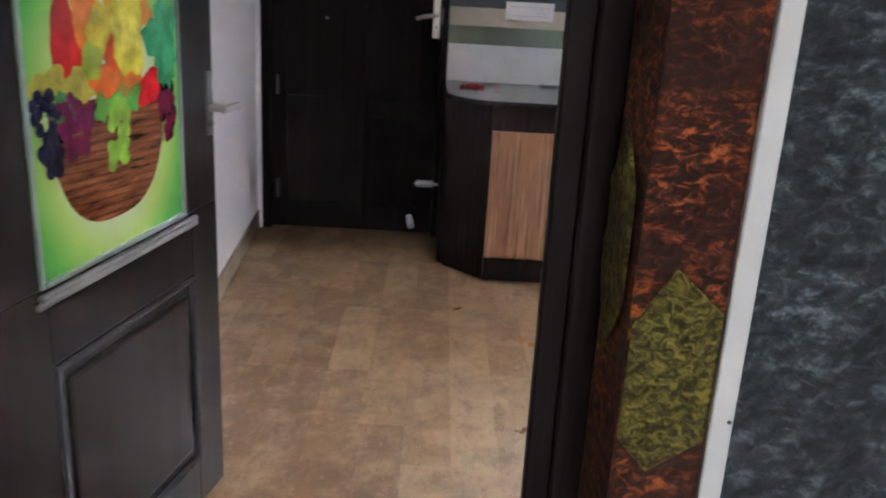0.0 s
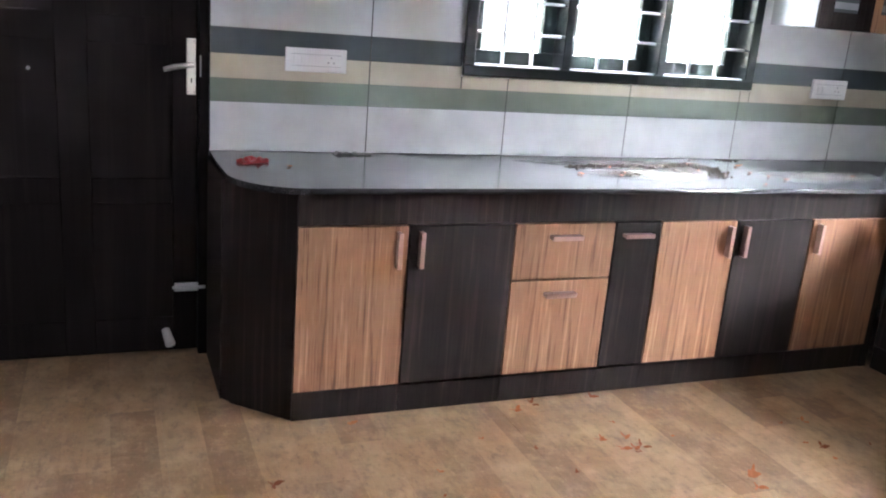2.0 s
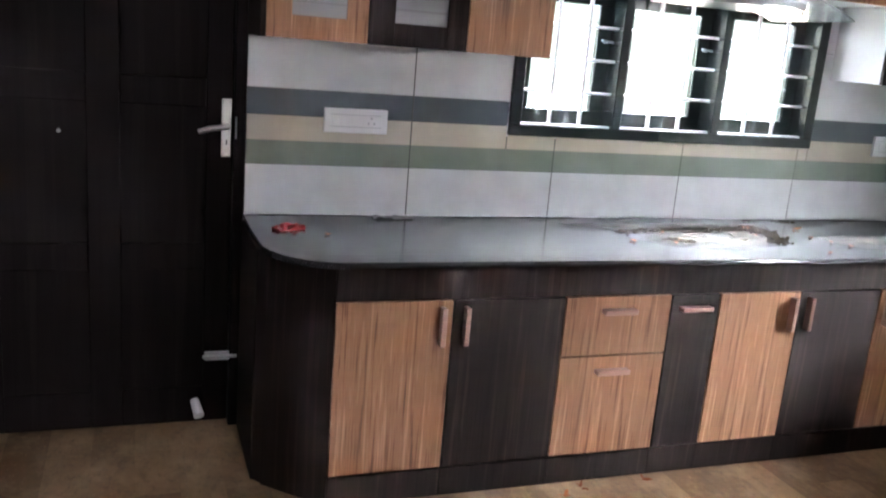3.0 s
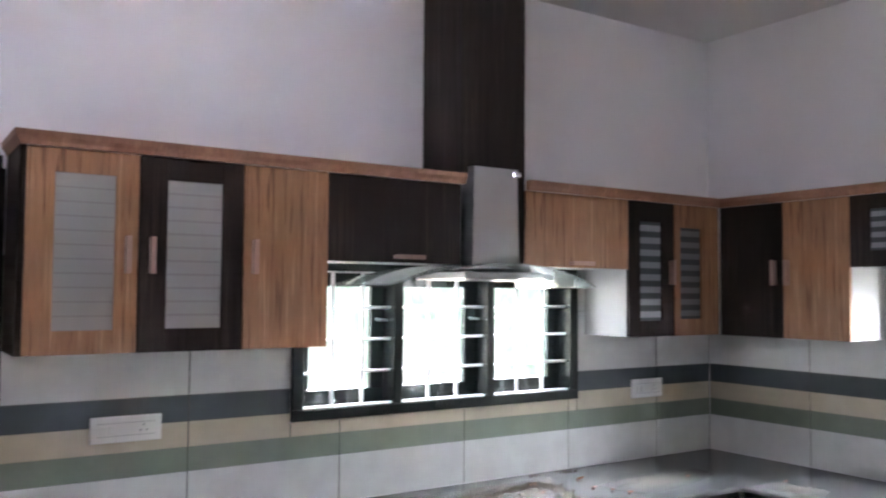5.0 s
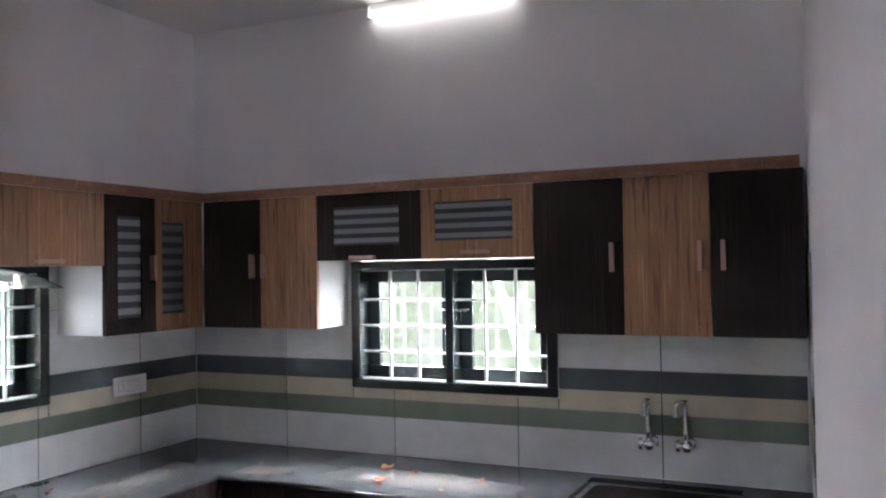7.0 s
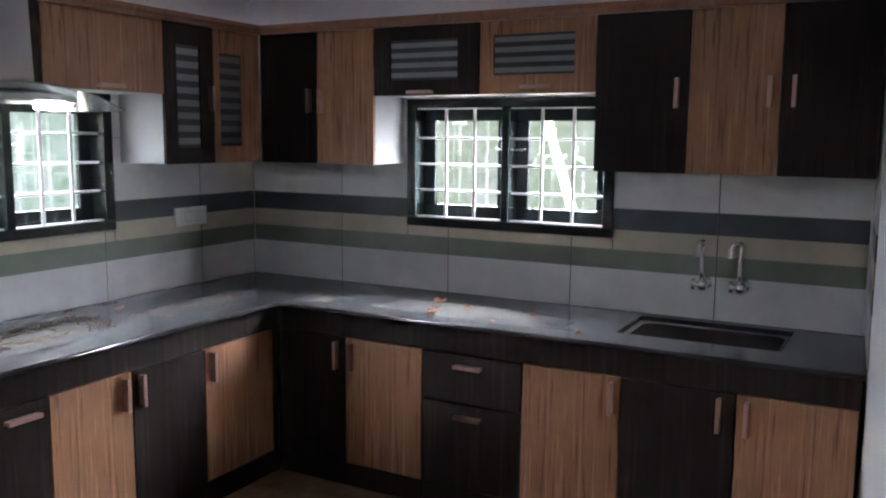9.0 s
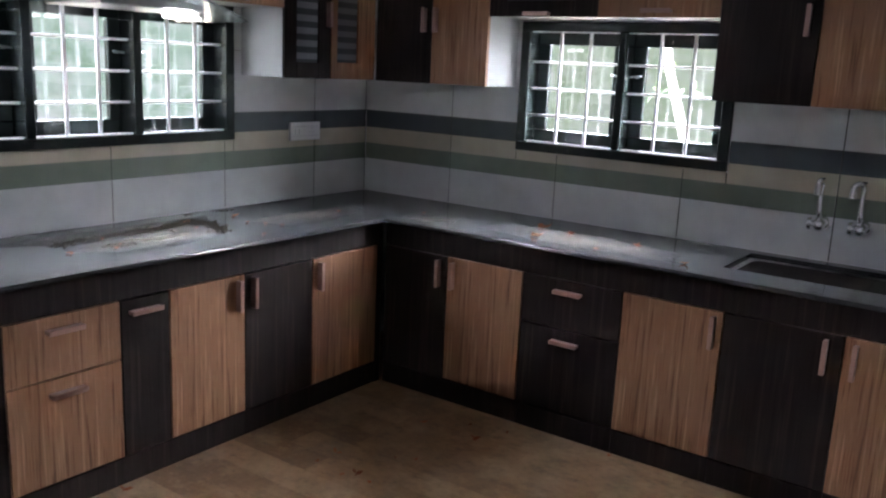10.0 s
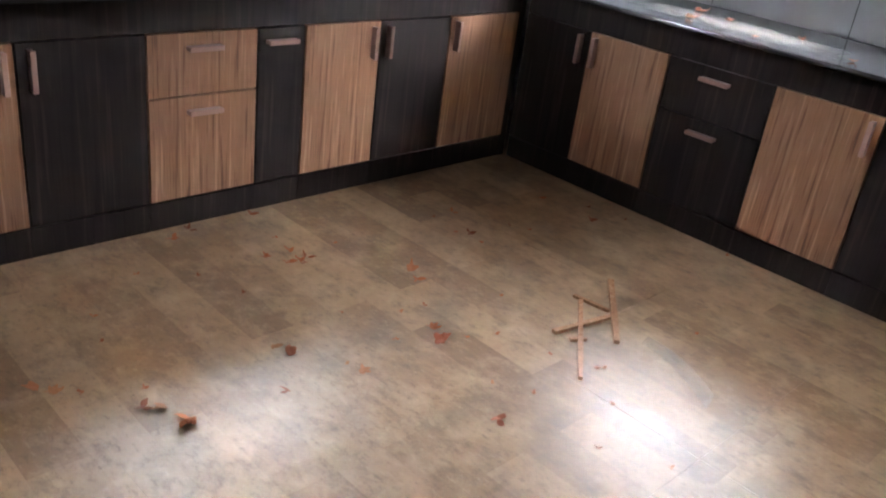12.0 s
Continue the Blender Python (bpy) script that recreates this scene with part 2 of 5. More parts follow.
def outdoors(name, far, near, pale, foliage, sky_light, edge):
    """Overcast sky over a far line of pale foliage; edge: the height of the tree tops."""
    m = bpy.data.materials.new(name)
    m.use_nodes = True
    t = m.node_tree
    t.nodes.remove(t.nodes["Principled BSDF"])
    em = t.nodes.new("ShaderNodeEmission")
    leafy = texture(t, "noise", 3.4, detail=10, rough=0.72)
    clump = texture(t, "noise", 0.8, detail=3)
    co = t.nodes.new("ShaderNodeTexCoord")
    sep = t.nodes.new("ShaderNodeSeparateXYZ")
    t.links.new(co.outputs["Object"], sep.inputs[0])
    green = ramp(t, fac(leafy), [(0.36, far), (0.50, near), (0.60, pale), (0.68, (1, 1, 1))])
    green = mix(t, green, (1, 1, 1), ramp(t, fac(clump), [(0.52, (0, 0, 0)), (0.70, (0.8, 0.8, 0.8))]))
    t.links.new(mix(t, green, (0.92, 0.94, 1.03), map_range_from(t, sep.outputs["Z"], edge, edge + 0.5)), em.inputs["Color"])
    power = t.nodes.new("ShaderNodeMapRange")
    power.inputs["From Min"].default_value, power.inputs["From Max"].default_value = edge, edge + 0.8
    power.inputs["To Min"].default_value, power.inputs["To Max"].default_value = foliage, sky_light
    t.links.new(sep.outputs["Z"], power.inputs["Value"])
    t.links.new(power.outputs[0], em.inputs["Strength"])
    t.links.new(em.outputs[0], t.nodes["Material Output"].inputs["Surface"])
    return m


def map_range_from(t, source, lo, hi):
    n = t.nodes.new("ShaderNodeMapRange")
    n.inputs["From Min"].default_value, n.inputs["From Max"].default_value = lo, hi
    t.links.new(source, n.inputs["Value"])
    return n.outputs[0]


OUT_NORTH = outdoors("bright_garden_north", (0.42, 0.60, 0.44), (0.70, 0.86, 0.76), (0.92, 1, 0.97), 0.16, SKY_NORTH, 2.9)
OUT_EAST = outdoors("bright_garden_east", (0.50, 0.64, 0.44), (0.74, 0.84, 0.66), (0.93, 1.0, 0.90), 0.14, SKY_EAST, 2.7)
# never in view: added as fill light through the high west opening
GLOW_WEST = outdoors("west_fill_glow", (0.4, 0.5, 0.3), (0.7, 0.8, 0.6), (0.9, 1, 0.9), 0.5, FILL_WEST, 2.6)
# unseen glow behind the hall window, for daylight from the camera's side
OUT_SOUTH = outdoors("hall_daylight_south", (0.4, 0.5, 0.3), (0.7, 0.8, 0.6), (0.9, 1, 0.9), 0.5, HALL_LIGHT, 2.0)

BARK = painted("pale_bark", (0.48, 0.46, 0.42), (0.33, 0.31, 0.28), 0.9)
LEAVES = mat("garden_leaf", (0.07, 0.11, 0.045), 0.7)
SOIL = painted("garden_soil", (0.12, 0.09, 0.06), (0.06, 0.05, 0.03), 0.95)


def litter_mat():
    m = mat("dry_leaf", (0.34, 0.10, 0.035), 0.7)
    t, b = nodes(m)
    info = t.nodes.new("ShaderNodeObjectInfo")
    t.links.new(ramp(t, info.outputs["Random"], [(0.0, (0.19, 0.06, 0.024)), (0.3, (0.30, 0.085, 0.032)), (0.7, (0.44, 0.14, 0.055)), (1.0, (0.42, 0.20, 0.09))]), b.inputs["Base Color"])
    return m


LITTER = litter_mat()


# ---- building helpers ----
def slab(bm, x0, x1, y0, y1, z0, z1, bevel=0.0, seg=1):
    """Adds a box, with its edges rounded by bevel."""
    m = Matrix.Translation(((x0 + x1) / 2, (y0 + y1) / 2, (z0 + z1) / 2)) @ Matrix.Diagonal((abs(x1 - x0), abs(y1 - y0), abs(z1 - z0), 1))
    vs = bmesh.ops.create_cube(bm, size=1, matrix=m)["verts"]
    if bevel:
        es = list({e for v in vs for e in v.link_edges})
        bmesh.ops.bevel(bm, geom=es, offset=bevel, segments=seg, affect="EDGES", profile=0.7)
    return bm


def rod(bm, a, b, r, sides=10, r2=None):
    """Adds a round bar from a to b."""
    a, b = Vector(a), Vector(b)
    q = (b - a).to_track_quat("Z", "Y").to_matrix().to_4x4()
    m = Matrix.Translation((a + b) / 2) @ q
    bmesh.ops.create_cone(bm, cap_ends=True, segments=sides, radius1=r, radius2=r if r2 is None else r2, depth=(b - a).length, matrix=m)
    return bm


def prism(bm, outline, z0, z1):
    """Adds an upright prism over an outline of (x, y)."""
    low = [bm.verts.new((x, y, z0)) for x, y in outline]
    top = [bm.verts.new((x, y, z1)) for x, y in outline]
    bm.faces.new(low[::-1])
    bm.faces.new(top)
    n = len(outline)
    for i in range(n):
        bm.faces.new((low[i], low[(i + 1) % n], top[(i + 1) % n], top[i]))
    return bm


def part(name, bm, material, parent=None, label="", smooth=False, kind=""):
    bmesh.ops.recalc_face_normals(bm, faces=bm.faces)
    me = bpy.data.meshes.new(name)
    bm.to_mesh(me)
    bm.free()
    for mm in (material if isinstance(material, list) else [material]):
        me.materials.append(mm)
    if smooth:
        for p in me.polygons:
            p.use_smooth = True
    ob = new(name, me)
    ob.parent = parent
    return tagged(ob, label=label, kind=kind)


def B(*a, **k):
    return slab(bmesh.new(), *a, **k)


def thing(name, m, label, category, group=""):
    ob = new(name)
    ob.matrix_world = m
    return tagged(ob, label=label, category=category, group=group)


def structure(name, bm, material, m=None, label=""):
    ob = part(name, bm, material, None, label, kind="structure")
    if m is not None:
        ob.matrix_world = m
    return ob


# the two straight runs, and the two walls that stand a little askew to them.
# local x runs to the right as one faces the wall, local y goes into it
NORTH = pose(0, 4.07, 0)
EAST = pose(3.687, 0, 0, 0, 0, -90)
WALL_N, WALL_E = 4.735, 4.305
SOUTH = pose(0.926, 1.408, 0, 0, 0, 2.8)
WEST = pose(-0.178, 4.85, 0, 0, 0, -86.9)
CEIL = 3.10

# ---- large structure ----
ground = structure("ground", B(-40, 60, -40, 60, -0.5, -0.35), SOIL, label="bare brown garden soil")
floor = structure("floor", B(-2.6, 4.6, -3.0, 5.0, -0.2, -0.006), GROUT, label="floor of wood-look tiles in strips of tan and brown, strewn with dry leaves")

bm = bmesh.new()
slab(bm, -0.4, -0.15, 4.74, 4.95, 0, CEIL)
slab(bm, -0.15, 0.795, 4.74, 4.95, 2.13, CEIL)
slab(bm, -0.15, 0.795, 4.885, 4.95, 0, 2.13)
slab(bm, 0.795, 1.83, 4.74, 4.95, 0, CEIL)
slab(bm, 1.83, 3.32, 4.74, 4.95, 0, 1.18)
slab(bm, 1.83, 3.32, 4.74, 4.95, 1.81, CEIL)
slab(bm, 3.32, 4.52, 4.74, 4.95, 0, CEIL)
structure("wall_north", bm, WALL_PAINT, label="white painted plaster wall")
bm = bmesh.new()
slab(bm, 4.31, 4.52, 3.715, 4.74, 0, CEIL)
slab(bm, 4.31, 4.52, 2.635, 3.715, 0, 1.175)
slab(bm, 4.31, 4.52, 2.635, 3.715, 1.81, CEIL)
slab(bm, 4.31, 4.52, 0.9, 2.635, 0, CEIL)
slab(bm, 4.31, 4.52, -3.0, 0.9, 0, CEIL)
structure("wall_east", bm, WALL_PAINT, label="white painted plaster wall")
# the high opening is added out of view, to brighten the upper walls
bm = bmesh.new()
slab(bm, 0.0, 3.45, -0.20, 0.0, 0, 2.50)
slab(bm, 0.0, 3.45, -0.20, 0.0, 2.95, CEIL)
slab(bm, 0.0, 1.40, -0.20, 0.0, 2.50, 2.95)
slab(bm, 2.90, 3.45, -0.20, 0.0, 2.50, 2.95)
structure("wall_west", bm, WALL_PAINT, WEST, label="white painted plaster wall")
bm = bmesh.new()
slab(bm, 0.0865, 3.40, -0.16, 0.0, 0, CEIL)
slab(bm, -0.90, 0.0865, -0.16, 0.0, 2.12, CEIL)
slab(bm, -3.4, -0.90, -0.16, 0.0, 0, CEIL)
structure("wall_south", bm, WALL_PAINT, SOUTH, "white painted wall between hall and kitchen")
bm = bmesh.new()
slab(bm, -2.7, -2.5, -3.0, 1.1, 0, CEIL)
structure("wall_hall_west", bm, WALL_PAINT)
# the window opening is unseen, its place assumed, to let light into the hall
bm = bmesh.new()
slab(bm, -2.5, 0.9, -3.1, -2.9, 0, CEIL)
slab(bm, 3.1, 4.31, -3.1, -2.9, 0, CEIL)
slab(bm, 0.9, 3.1, -3.1, -2.9, 0, 0.8)
slab(bm, 0.9, 3.1, -3.1, -2.9, 2.3, CEIL)
structure("wall_hall_south", bm, WALL_PAINT)
structure("ceiling", prism(prism(bmesh.new(), [(-0.35, 1.2), (4.55, 1.2), (4.55, 4.96), (-0.35, 4.96)], CEIL, CEIL + 0.15), [(-2.7, -3.1), (4.55, -3.1), (4.55, 1.2), (-2.7, 1.2)], CEIL, CEIL + 0.15), CEILING_PAINT, label="plain off-white painted ceiling")
structure("baseboard", B(0.07, 3.44, 0.0005, 0.0095, 0, 0.10, bevel=0.002), tile_glaze("beige_skirting", (0.36, 0.27, 0.19), (0.28, 0.21, 0.14)), WEST, "beige wood-look tile skirting")

for name, m, sky_mat in (("backdrop_north", pose(9.5, 11, -0.3), OUT_NORTH), ("backdrop_east", pose(11, 3, -0.3, 0, 0, -90), OUT_EAST), ("fill_backdrop_west", pose(-7, 1, -0.3, 0, 0, 90), GLOW_WEST), ("backdrop_south", pose(0.5, -9, -0.3, 0, 0, 180), OUT_SOUTH)):
    ob = structure(name, B(-10, 10, 0, 0.05, 0, 14), sky_mat, m, "glowing backdrop of overcast sky and pale green garden")


# ---- windows ----
def window(name, m, u0, u1, z0, z1, cells, label):
    """A dark frame with a white grille and shutters set back; local y=0 is the tile face."""
    w = structure(name, B(u0, u1, -0.012, 0.11, z0, z0 + 0.045, bevel=0.003), FRAME_PAINT, m, label)
    w["category"] = "window"
    bm = bmesh.new()
    slab(bm, u0, u1, -0.012, 0.11, z1 - 0.045, z1, bevel=0.003)
    slab(bm, u0, u0 + 0.05, -0.011, 0.11, z0 + 0.045, z1 - 0.045, bevel=0.003)
    slab(bm, u1 - 0.05, u1, -0.011, 0.11, z0 + 0.045, z1 - 0.045, bevel=0.003)
    part("window_frame", bm, FRAME_PAINT, w)
    for a, b in zip(cells[:-1], cells[1:]):
        if b != cells[-1]:
            part("mullion", B(b - 0.02, b + 0.02, -0.010, 0.11, z0 + 0.045, z1 - 0.045, bevel=0.003), FRAME_PAINT, w)
        a2 = a + (0.05 if a == u0 else 0.02)
        b2 = b - (0.05 if b == u1 else 0.02)
        lo, hi = z0 + 0.045, z1 - 0.045
        bm = bmesh.new()
        sw = 0.062
        slab(bm, a2, b2, 0.085, 0.115, lo, lo + sw, bevel=0.003)
        slab(bm, a2, b2, 0.085, 0.115, hi - sw, hi, bevel=0.003)
        slab(bm, a2, a2 + sw, 0.085, 0.115, lo + sw, hi - sw, bevel=0.003)
        slab(bm, b2 - sw, b2, 0.085, 0.115, lo + sw, hi - sw, bevel=0.003)
        sash = part("sash", bm, FRAME_PAINT, w)
        pane = part("pane", B(a2 + sw, b2 - sw, 0.098, 0.102, lo + sw, hi - sw), PANE_GLASS, sash)
        pane.visible_shadow = False
        bm = bmesh.new()
        zc = lo + (hi - lo) * 0.63
        cu, du = (a2 + 0.030, 0.028) if b == cells[-1] else (b2 - 0.030, -0.028)
        rod(bm, (cu, 0.085, zc), (cu, 0.060, zc), 0.005)
        rod(bm, (cu - du, 0.058, zc), (cu + du, 0.055, zc + 0.006), 0.004)
        part("window_catch", bm, STEEL, sash)
        for i in (1, 2):
            u = a2 + (b2 - a2) * i / 3
            part("upright_bar", B(u - 0.0072, u + 0.0072, 0.019, 0.030, lo, hi, bevel=0.004, seg=2), GRILLE_PAINT, w)
        for share in (0.25, 0.49, 0.73):
            z = lo + (hi - lo) * share
            part("cross_bar", rod(bmesh.new(), (a2, 0.032, z), (b2, 0.032, z), 0.0058, 8), GRILLE_PAINT, w)
        edge = B(a2, b2, 0.012, 0.04, lo, lo + 0.006)
        slab(edge, a2, b2, 0.012, 0.036, hi - 0.005, hi)
        part("grille_flat", edge, GRILLE_PAINT, w)
    return w


WIN_N = pose(0, WALL_N, 0)
WIN_E = pose(WALL_E, 0, 0, 0, 0, -90)
window("window_1", WIN_N, 1.825, 3.325, 1.175, 1.815, [1.825, 2.307, 2.795, 3.325], "three-light window with dark painted frame and white steel grille")
window("window_2", WIN_E, -3.716, -2.632, 1.170, 1.805, [-3.716, -3.172, -2.632], "two-light window with dark painted frame and white steel grille")


# ---- wall tiles ----
def cut(rects, hole):
    out = []
    for a, b, c, d in rects:
        e, f, g, h = hole
        if b <= e or a >= f or d <= g or c >= h:
            out.append((a, b, c, d))
            continue
        if a < e:
            out.append((a, e, c, d))
        if b > f:
            out.append((f, b, c, d))
        a2, b2 = max(a, e), min(b, f)
        if c < g:
            out.append((a2, b2, c, g))
        if d > h:
            out.append((a2, b2, h, d))
    return [r for r in out if r[1] - r[0] > 0.004 and r[3] - r[2] > 0.004]


ROWS = [(0.845, 1.030, TILE_WHITE), (1.030, 1.118, TILE_GREEN), (1.118, 1.210, TILE_CREAM), (1.210, 1.306, TILE_DARK), (1.306, 1.600, TILE_WHITE), (1.600, 1.80, TILE_WHITE)]


def tiling(name, m, joints, hole, label, top=9.0):
    back = structure(name, B(joints[0], joints[-1], 0.0045, 0.0048, 0.845, 0.8475), GROUT, m, label)
    for i, (a, b) in enumerate(zip(joints[:-1], joints[1:])):
        for z0, z1, material in ROWS:
            if z0 > top:
                continue
            for x0, x1, y0, y1 in cut([(a, b, z0, min(z1, top))], hole):
                g = 0.0028
                gl = 0.0008
                part("tile", B(x0 + g, x1 - g, 0.0, 0.0045, y0 + gl, y1 - gl), material, back)
    return back


for name, m, rect, hole in (("tile_bed_north", WIN_N, (0.803, 4.309, 0.845, 1.80), (1.82, 3.33, 1.17, 1.82)), ("tile_bed_east", WIN_E, (-4.731, -1.59, 0.845, 1.80), (-3.721, -2.627, 1.165, 1.81))):
    bm = bmesh.new()
    for x0, x1, z0, z1 in cut([rect], hole):
        slab(bm, x0, x1, 0.0027, 0.0052, z0, z1)
    structure(name, bm, GROUT, m)

# ---- north door ----
d = pose(0, 4.78, 0)
frame_n = structure("door_north", B(-0.15, 0.795, -0.03, 0.10, 2.085, 2.13, bevel=0.003), DOOR_WOOD, d, "closed dark brown panelled door in a dark frame")
frame_n["category"] = "door"
part("jamb", B(-0.170, -0.105, -0.03, 0.10, 0, 2.085, bevel=0.003), DOOR_WOOD, frame_n)
part("jamb", B(0.763, 0.8025, -0.047, 0.10, 0, 2.085, bevel=0.003), DOOR_WOOD, frame_n)
bm = B(-0.1045, 0.7625, 0.012, 0.045, 0.004, 2.0845)
for x0, x1 in ((-0.1035, -0.02), (0.27, 0.38), (0.67, 0.7605)):
    slab(bm, x0, x1, 0.0, 0.012, 0.006, 2.083, bevel=0.003)
for z0, z1 in ((0.006, 0.15), (0.62, 0.72), (1.22, 1.32), (1.98, 2.083)):
    slab(bm, -0.02, 0.27, 0.001, 0.012, z0, z1, bevel=0.003)
    slab(bm, 0.38, 0.67, 0.001, 0.012, z0, z1, bevel=0.003)
leaf_n = part("door_leaf", bm, DOOR_WOOD, frame_n)
bm = B(0.722, 0.758, -0.008, 0.0, 1.045, 1.255, bevel=0.003)
rod(bm, (0.741, -0.008, 1.159), (0.741, -0.05, 1.159), 0.009)
rod(bm, (0.745, -0.052, 1.161), (0.672, -0.058, 1.150), 0.0105, 12)
rod(bm, (0.674, -0.058, 1.150), (0.638, -0.056, 1.139), 0.0105, 12, 0.009)
handle_n = part("door_handle", bm, SATIN, leaf_n, "satin lever handle on a tall plate")
part("keyhole", B(0.738, 0.743, -0.0086, -0.0079, 1.090, 1.108), RUBBER, handle_n, "dark keyhole")
for z in (1.056, 1.244):
    for u in (0.728, 0.752):
        part("screw", rod(bmesh.new(), (u, -0.009, z), (u, -0.008, z), 0.0028, 8), PLASTIC_GREY, handle_n)
part("strike_plate", B(0.7655, 0.7725, -0.0485, -0.0465, 1.118, 1.196, bevel=0.0006), mat("dull_strike_metal", (0.20, 0.20, 0.20), 0.45, 0.7), frame_n, "dull metal strike plate")
bm = B(0.672, 0.80, -0.045, -0.036, 0.272, 0.308, bevel=0.003)
rod(bm, (0.665, -0.052, 0.291), (0.79, -0.052, 0.291), 0.007)
part("bolt", bm, STEEL, leaf_n, "steel sliding bolt")
bm = B(0.705, 0.722, -0.006, 0.0, 1.90, 2.10, bevel=0.002)
rod(bm, (0.713, -0.010, 1.91), (0.713, -0.010, 2.11), 0.006)
rod(bm, (0.713, -0.010, 1.94), (0.713, -0.03, 1.94), 0.005)
part("tower_bolt", bm, STEEL, leaf_n, "steel tower bolt")
bm = rod(bmesh.new(), (0.655, -0.06, 0.055), (0.640, 0.0, 0.095), 0.020, 16, 0.016)
part("door_stop", bm, PLASTIC, leaf_n, "white rubber door stop", smooth=False)
part("peephole", rod(bmesh.new(), (0.184, -0.006, 1.117), (0.184, 0.0, 1.117), 0.007), STEEL, leaf_n)
for z in (0.17, 0.72, 1.75):
    bm = B(-0.078, -0.062, -0.006, 0.0, z, z + 0.10, bevel=0.001)
    rod(bm, (-0.07, -0.008, z), (-0.07, -0.008, z + 0.10), 0.005)
    part("hinge", bm, HINGE_METAL, leaf_n)

# ---- entrance: frame in the askew wall ----
ent = structure("door_frame_entrance", B(-0.90, 0.0795, -0.02, 0.01, 2.06, 2.12, bevel=0.004), LEAF_WOOD, SOUTH, "dark brown wooden door frame")
bm = B(0.0, 0.038, -0.012, 0.01, 0, 2.06, bevel=0.004)
slab(bm, 0.038, 0.0862, -0.022, 0.0095, 0, 2.06, bevel=0.004)
part("jamb", bm, DOOR_WOOD, ent)
part("jamb", B(-0.90, -0.85, -0.022, 0.01, 0, 2.06, bevel=0.004), DOOR_WOOD, ent)


def wavy_panel(u0, u1, z0, z1, y, step, amp, seed):
    """A plaster panel with a trowelled face."""
    nu, nz = max(2, int((u1 - u0) / step)), max(2, int((z1 - z0) / step))
    bm = bmesh.new()
    g = []
    for i in range(nu + 1):
        g.append([])
        for j in range(nz + 1):
            u, z = u0 + (u1 - u0) * i / nu, z0 + (z1 - z0) * j / nz
            h = 0 if i in (0, nu) or j in (0, nz) else amp * noise.turbulence(Vector((u * 30 + seed, z * 55, seed)), 3, False)
            g[-1].append(bm.verts.new((u, y - h, z)))
    for i in range(nu):
        for j in range(nz):
            bm.faces.new((g[i][j], g[i + 1][j], g[i + 1][j + 1], g[i][j + 1]))
    back = bmesh.ops.extrude_face_region(bm, geom=bm.faces[:])
    for v in [v for v in back["geom"] if isinstance(v, bmesh.types.BMVert)]:
        v.co.y = y + 0.006
    return bm


art = thing("relief_panel", SOUTH, "copper-red relief plaster panel with olive hexagon beside the door", "wall decoration")
part("red_field", wavy_panel(0.080, 0.194, 0.0, 2.3, -0.1665, 0.008, 0.0035, 3), RED_RELIEF, art, smooth=True)


def hexagon(outline, y, amp):
    bm = bmesh.new()
    cx = sum(p[0] for p in outline) / len(outline)
    cz = sum(p[1] for p in outline) / len(outline)
    rings = []
    dense = []
    for i, p in enumerate(outline):
        q = outline[(i + 1) % len(outline)]
        for k in range(8):
            f = k / 8
            dense.append((p[0] + (q[0] - p[0]) * f, p[1] + (q[1] - p[1]) * f))
    for s in (1.0, 0.97, 0.85, 0.7, 0.5, 0.3):
        rings.append([])
        for x, z in dense:
            u, w = cx + (x - cx) * s, cz + (z - cz) * s
            h = 0 if s == 1.0 else 0.003 + amp * noise.turbulence(Vector((u * 50, w * 50, 7)), 3, False)
            rings[-1].append(bm.verts.new((u, y - h, w)))
    n = len(dense)
    for a, b in zip(rings[:-1], rings[1:]):
        for i in range(n):
            bm.faces.new((a[i], a[(i + 1) % n], b[(i + 1) % n], b[i]))
    bm.faces.new(rings[-1])
    return bm


TURN = Matrix.Translation((0.0805, 0, 0)) @ pose(0, 0, 0, 0, 0, -90)
side = part("side_field", wavy_panel(0.0225, 0.1655, 0.0, 2.12, 0.0, 0.008, 0.003, 5), RED_RELIEF, art, smooth=True)
side.matrix_local = TURN
side_hex = part("olive_hexagon", hexagon([(0.072, 1.198), (0.135, 1.12), (0.135, 0.98), (0.065, 0.875), (0.026, 0.98), (0.026, 1.12)], -0.003, 0.004), OLIVE_RELIEF, art, "olive green raised hexagon on the reveal", smooth=True)
side_hex.matrix_local = TURN
part("olive_hexagon", hexagon([(0.128, 1.042), (0.193, 0.985), (0.193, 0.815), (0.122, 0.768), (0.081, 0.815), (0.082, 0.968)], -0.1695, 0.004), OLIVE_RELIEF, art, "olive green raised hexagon", smooth=True)
part("white_strip", B(0.195, 0.224, -0.176, -0.1605, 0, 2.3, bevel=0.002), painted("strip_paint", (0.50, 0.52, 0.51), (0.38, 0.40, 0.40), 0.5), art, "pale grey painted edging strip")
part("screw", rod(bmesh.new(), (0.218, -0.1775, 0.845), (0.218, -0.176, 0.845), 0.003, 8), GROUT, art)
blue = thing("relief_wall", SOUTH, "trowelled blue-grey plaster relief covering the hall wall", "wall decoration")
part("blue_field", wavy_panel(0.2245, 1.6, 0.0, 2.3, -0.1665, 0.014, 0.006, 11), BLUE_RELIEF, blue, smooth=True)

